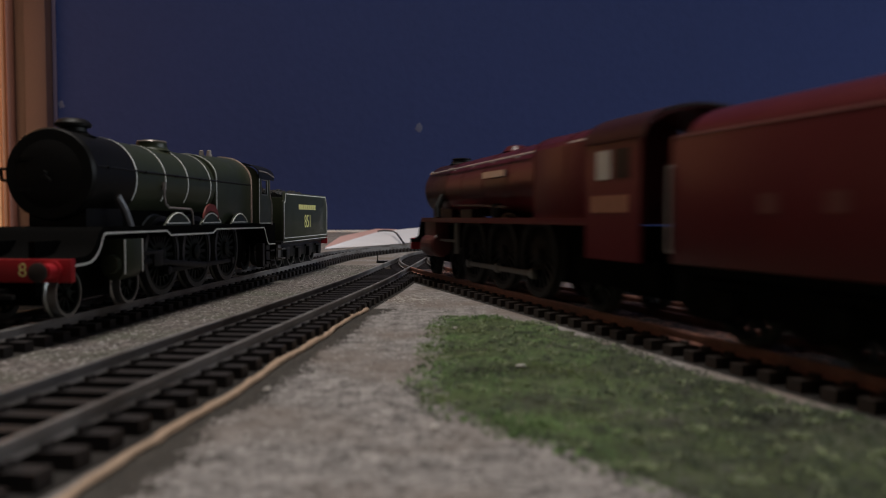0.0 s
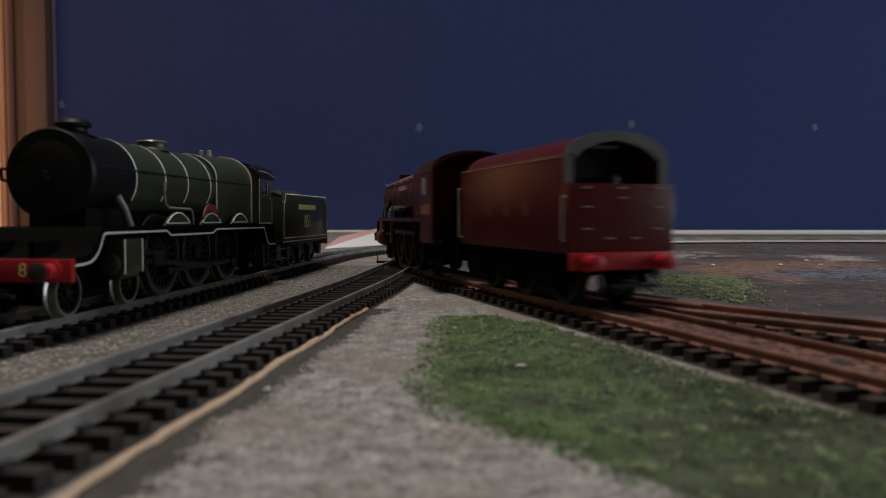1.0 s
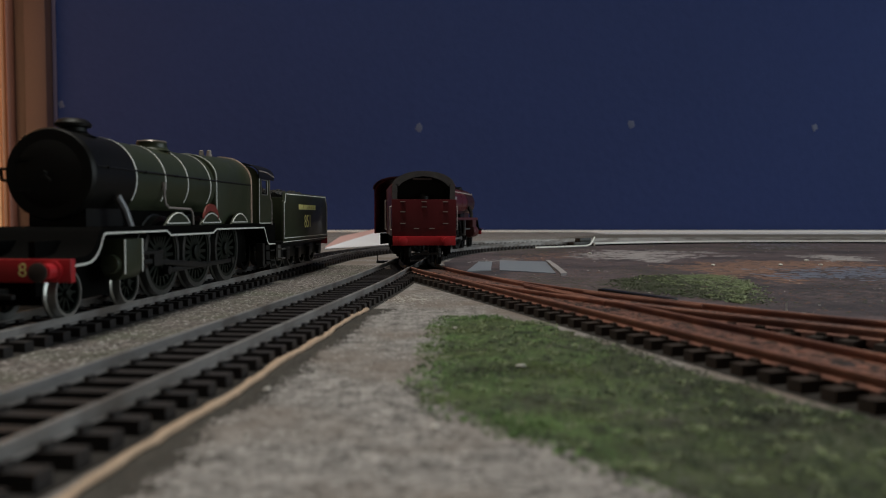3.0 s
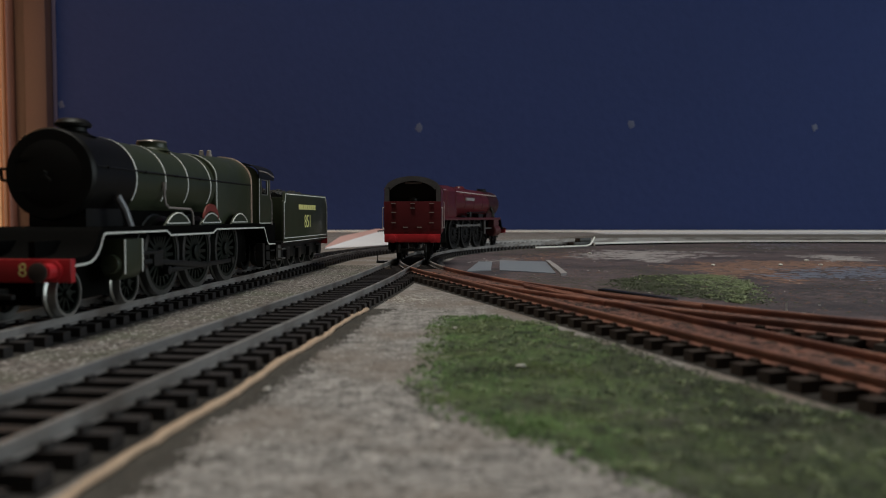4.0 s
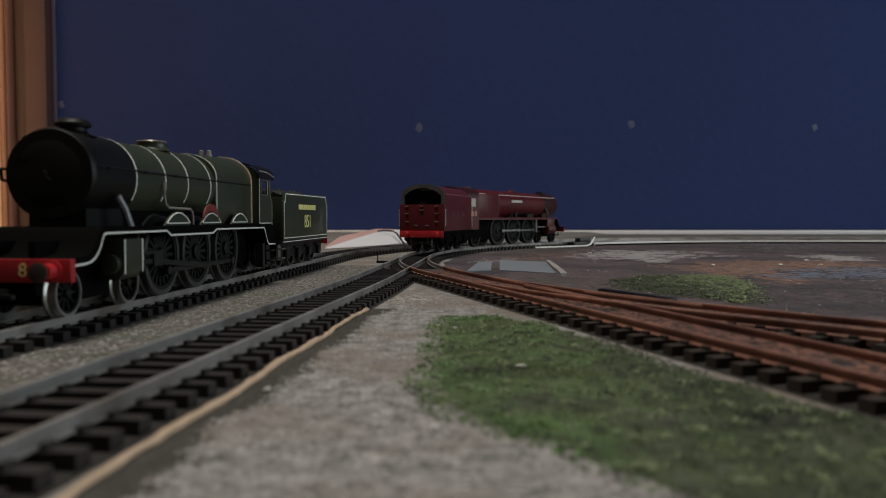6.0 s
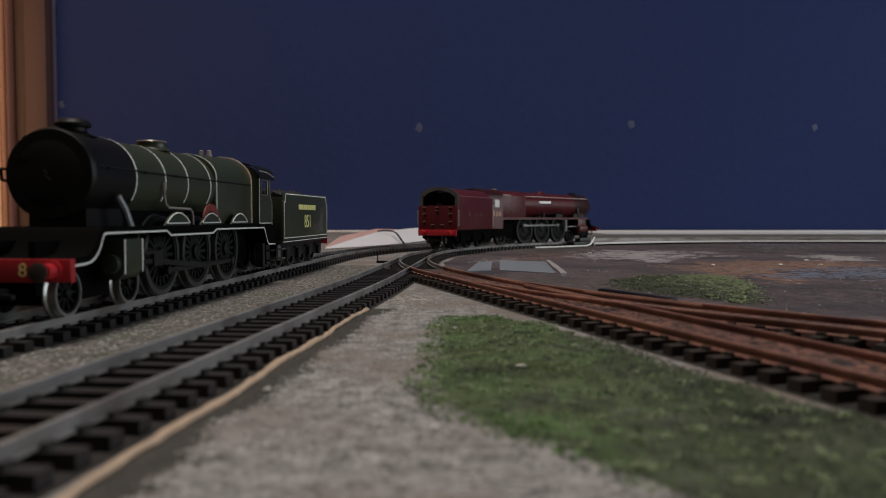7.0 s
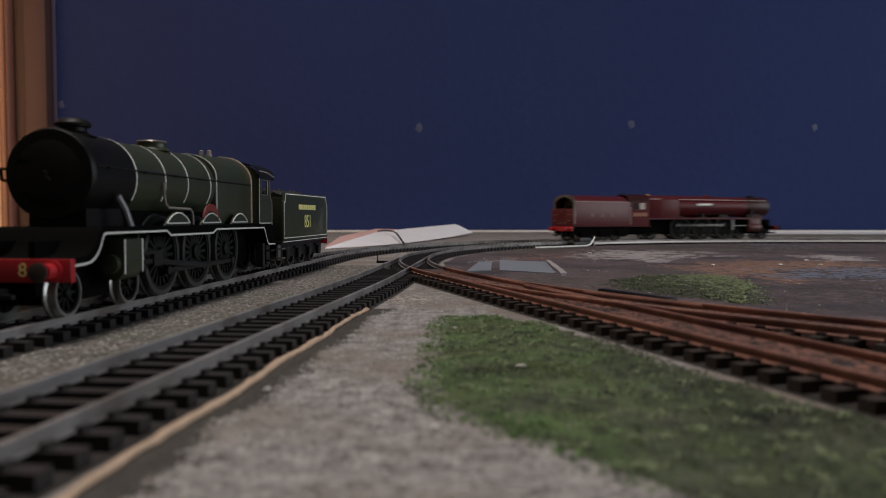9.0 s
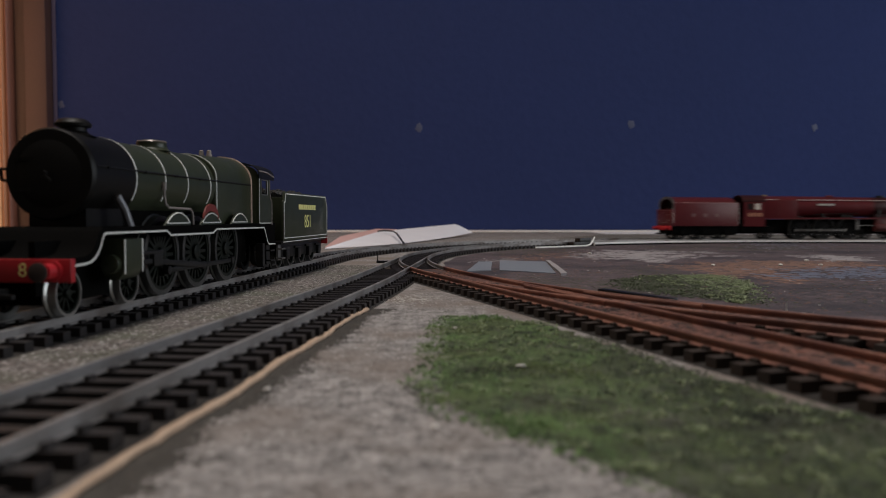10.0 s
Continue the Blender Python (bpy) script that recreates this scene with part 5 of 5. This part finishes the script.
def fittings():
    # power clip on the inner curve
    p, a = inner(R_IN * radians(49.6 - TURN))
    n = Vector((math.cos(radians(a)), -math.sin(radians(a))))
    q = p + n * 20
    t = thing("power_clip", "small black track power clip with a pale wire", "power clip", pose(q.x / F, q.y / F, 0.0004, 0, 0, 90 - a))
    bm = B()
    box(bm, -14, 12, -4.5, 4.5, 0, 4.5)
    box(bm, -4, 14, -3.5, 3.5, 4.2, 8.5)
    part("body", bm, BLACK, t, "", 0.6)
    bm = B()
    tube(bm, [(-78, -10, 0.9), (-30, -12, 0.9), (0, -9, 0.9), (10, -6, 2), (18, -3, 6), (24, 0, 9)], 0.8, 8)
    part("wire", bm, LINING, t, "pale grey wire")
    # pale edging along the inside of the far curve
    bm = B()
    s0, s1 = R_IN * radians(53.5 - TURN), R_IN * radians(90 - TURN) + 130
    sweep(bm, [inner(s0 + (s1 - s0) * i / 40) for i in range(41)], 16.6, [(-1, 0.3), (1, 0.3), (0.9, 3.6), (-0.9, 3.6)])
    # black strip added only to draw the dark line beside the edging
    dark = B()
    sweep(dark, [inner(s0 + (s1 - s0) * i / 40) for i in range(41)], 18.4, [(-0.7, 0.26), (0.7, 0.26), (0.6, 1.9), (-0.6, 1.9)])
    ob = new("black_line_strip", to_mesh("black_line_strip", dark, MATTBLACK))
    tagged(ob, "thin black strip added along the white edging strip", "cable")
    ob = new("edging_strip", to_mesh("edging_strip", bm, WHITE))
    tagged(ob, "thin white edging strip along the inner curve", "strip")
    sheet("white_card", [(300, 1380), (900, 1390), (960, 1556), (300, 1556)], PAPER, 0.01, "pinkish white card lying behind the outer track", "card", 0.4, 1.0, 18, 60)
    bm = B()
    cyl(bm, (110.4, 242.3, 0.2), (110.4, 242.3, 3.0), 0.3, 0.22, n=8)
    ob = new("peg", to_mesh("peg", bm, PALEFLECK))
    tagged(ob, "tiny pale peg standing in the soil beside the rusty track", "peg")
    # point lever beside the meeting of the lines
    t = thing("point_lever", "small black point lever beside the track junction", "point lever", pose(-0.0405, 0.505, 0.0002, 0, 0, 5))
    bm = B()
    box(bm, -4, 4, -3.5, 3.5, 0, 1.2)
    box(bm, -3.6, -2.8, -1, 1, 1.1, 5.5)
    part("base", bm, BLACK, t, "", 0.2)
    # spring housing of the siding point
    t = thing("point_housing", "long black point spring housing beside the rusty siding", "point housing", pose(0.066, 0.259, 0.0004, 0, 0, 90 + 25))
    part("cover", boxed(-19, 19, -1.8, 1.8, 0, 4.0), BLACK, t, "", 0.5)
    # check rails and frog between the rusty lines
    t = thing("point_frog", "rust-coloured check rails and black frog of the siding point", "track fitting")
    for fn, off, s0, s1 in ((branch, -6.6, 96, 150), (branch, 6.6, 90, 140)):
        bm = B()
        sweep(bm, [fn(s0 + (s1 - s0) * i / 10) for i in range(11)], off, [(o * 0.9, z - 0.1) for o, z in RAIL])
        part("check_rail", bm, RUST, t)
    bm = B()
    sweep(bm, [inner(-70 - 60 * i / 10) for i in range(11)], 6.7, [(o * 0.9, z - 0.1) for o, z in RAIL])
    part("check_rail", bm, RUST, t)
    p, a = inner(-108)
    bm = boxed(-9, 9, -2.6, 2.6, 0, 2.3)
    part("frog", bm, BLACK, t, "black plastic frog", 0.4, pose(0.0475, 0.243, 2.45 / F, 0, 0, 90 - a))


def tracks():
    dark = sleeper_mesh("sleeper", SLEEPER)
    rusty = sleeper_mesh("sleeper", RUSTY_SLEEPER)
    cut = 11.5

    def near_line(p):
        return min((p - inner(s)[0]).length for s in range(-40, 260, 6)) < cut

    def by_rusty(p):
        return min((p - inner(s)[0]).length for s in range(-260, 60, 6)) < cut
    track("rusty straight model track on dark sleepers", inner, -470, 40, RUST, rusty, bed=RUSTBED)
    track("curved inner model track with steel rails", inner, 40, 1500, STEEL, dark)
    track("outer model track with steel rails and black sleepers", outer, -700, 1450, STEEL, dark)
    track("straight model track with steel rails and dark brown sleepers", near, -560, 0, STEEL, dark, 0.06, near_line)
    track("rusty siding track leaving the straight line", branch, 0, 420, RUST, rusty, 0.06, by_rusty, bed=RUSTBED)


# ---- motion ----
def rolled(t):
    """How far the crimson train's rear stands past the curve's beginning, millimetres."""
    key = [(-0.6, -363), (0.0, -284.6), (0.3, -245.2), (0.6, -204.3), (1.0, -151.6), (1.5, -94.4), (2.0, -39.5), (2.5, 5.8), (3.0, 38.5), (3.8, 77.4),
           (4.5, 116.1), (5.5, 169.5), (6.8, 232.0), (7.5, 288.4), (8.2, 371.6), (9.0, 490.5), (9.5, 564.5), (10.0, 641.5), (10.6, 734)]
    for i in range(1, len(key) - 2):
        if t <= key[i + 1][0] + 1e-6:
            break
    (ta, a), (tb, b), (tc, c), (td, d) = key[i - 1:i + 3]
    h = tc - tb
    m0, m1 = (c - a) / (tc - ta) * h, (d - b) / (td - tb) * h
    u = (t - tb) / h
    return b * (1 + 2 * u) * (1 - u) ** 2 + m0 * u * (1 - u) ** 2 + c * u * u * (3 - 2 * u) - m1 * u * u * (1 - u)


def chord(sa, sb, ahead):
    """The pose of a vehicle whose axles stand at sa and sb on the inner line, its origin ahead of sa."""
    a, b = inner(sa)[0], inner(sb)[0]
    d = (b - a).normalized()
    o = a + d * ahead
    return pose(o.x / F, o.y / F, RAIL_TOP / F, 0, 0, math.degrees(math.atan2(d.y, d.x)))


TIMES = [k / 15 for k in range(151)]


def motions():
    walk(red_loco, [(t, chord(rolled(t) + 168, rolled(t) + 226, 29)) for t in TIMES])
    walk(red_tend, [(t, chord(rolled(t) + 20, rolled(t) + 80, 30)) for t in TIMES])
    start = rolled(0)
    for w, r in loco_wheels + tender_wheels:
        p = w.matrix_basis.translation.copy()
        walk(w, [(t, Matrix.Translation(p) @ Matrix.Rotation((rolled(t) - start) / r, 4, "Y")) for t in TIMES])
    for rod in rods:
        rows = []
        for t in TIMES:
            m = Matrix.Rotation((rolled(t) - start) / 13.2, 4, "Y") @ Vector((0, 0, -13.2 * 0.42))
            rows.append((t, Matrix.Translation(Vector((m.x, 0, 13.2 + m.z)) / F)))
        walk(rod, rows)


room()
marks()
door_frame()
ground()
yard()
grass_patch()
grit()
cord()
loose_ground()
paper()
fittings()
G0 = Vector((-118.8 + 0.0731 * 252, 252))
Gm = pose(G0.x / F, G0.y / F, RAIL_TOP / F, 0, 0, -90 - TURN_OUT)
green_engine(Gm)
green_tender(Gm @ pose(-0.1555, 0, 0))
red_loco, loco_wheels, rods = red_engine()
red_tend, tender_wheels = red_tender()
tracks()
motions()
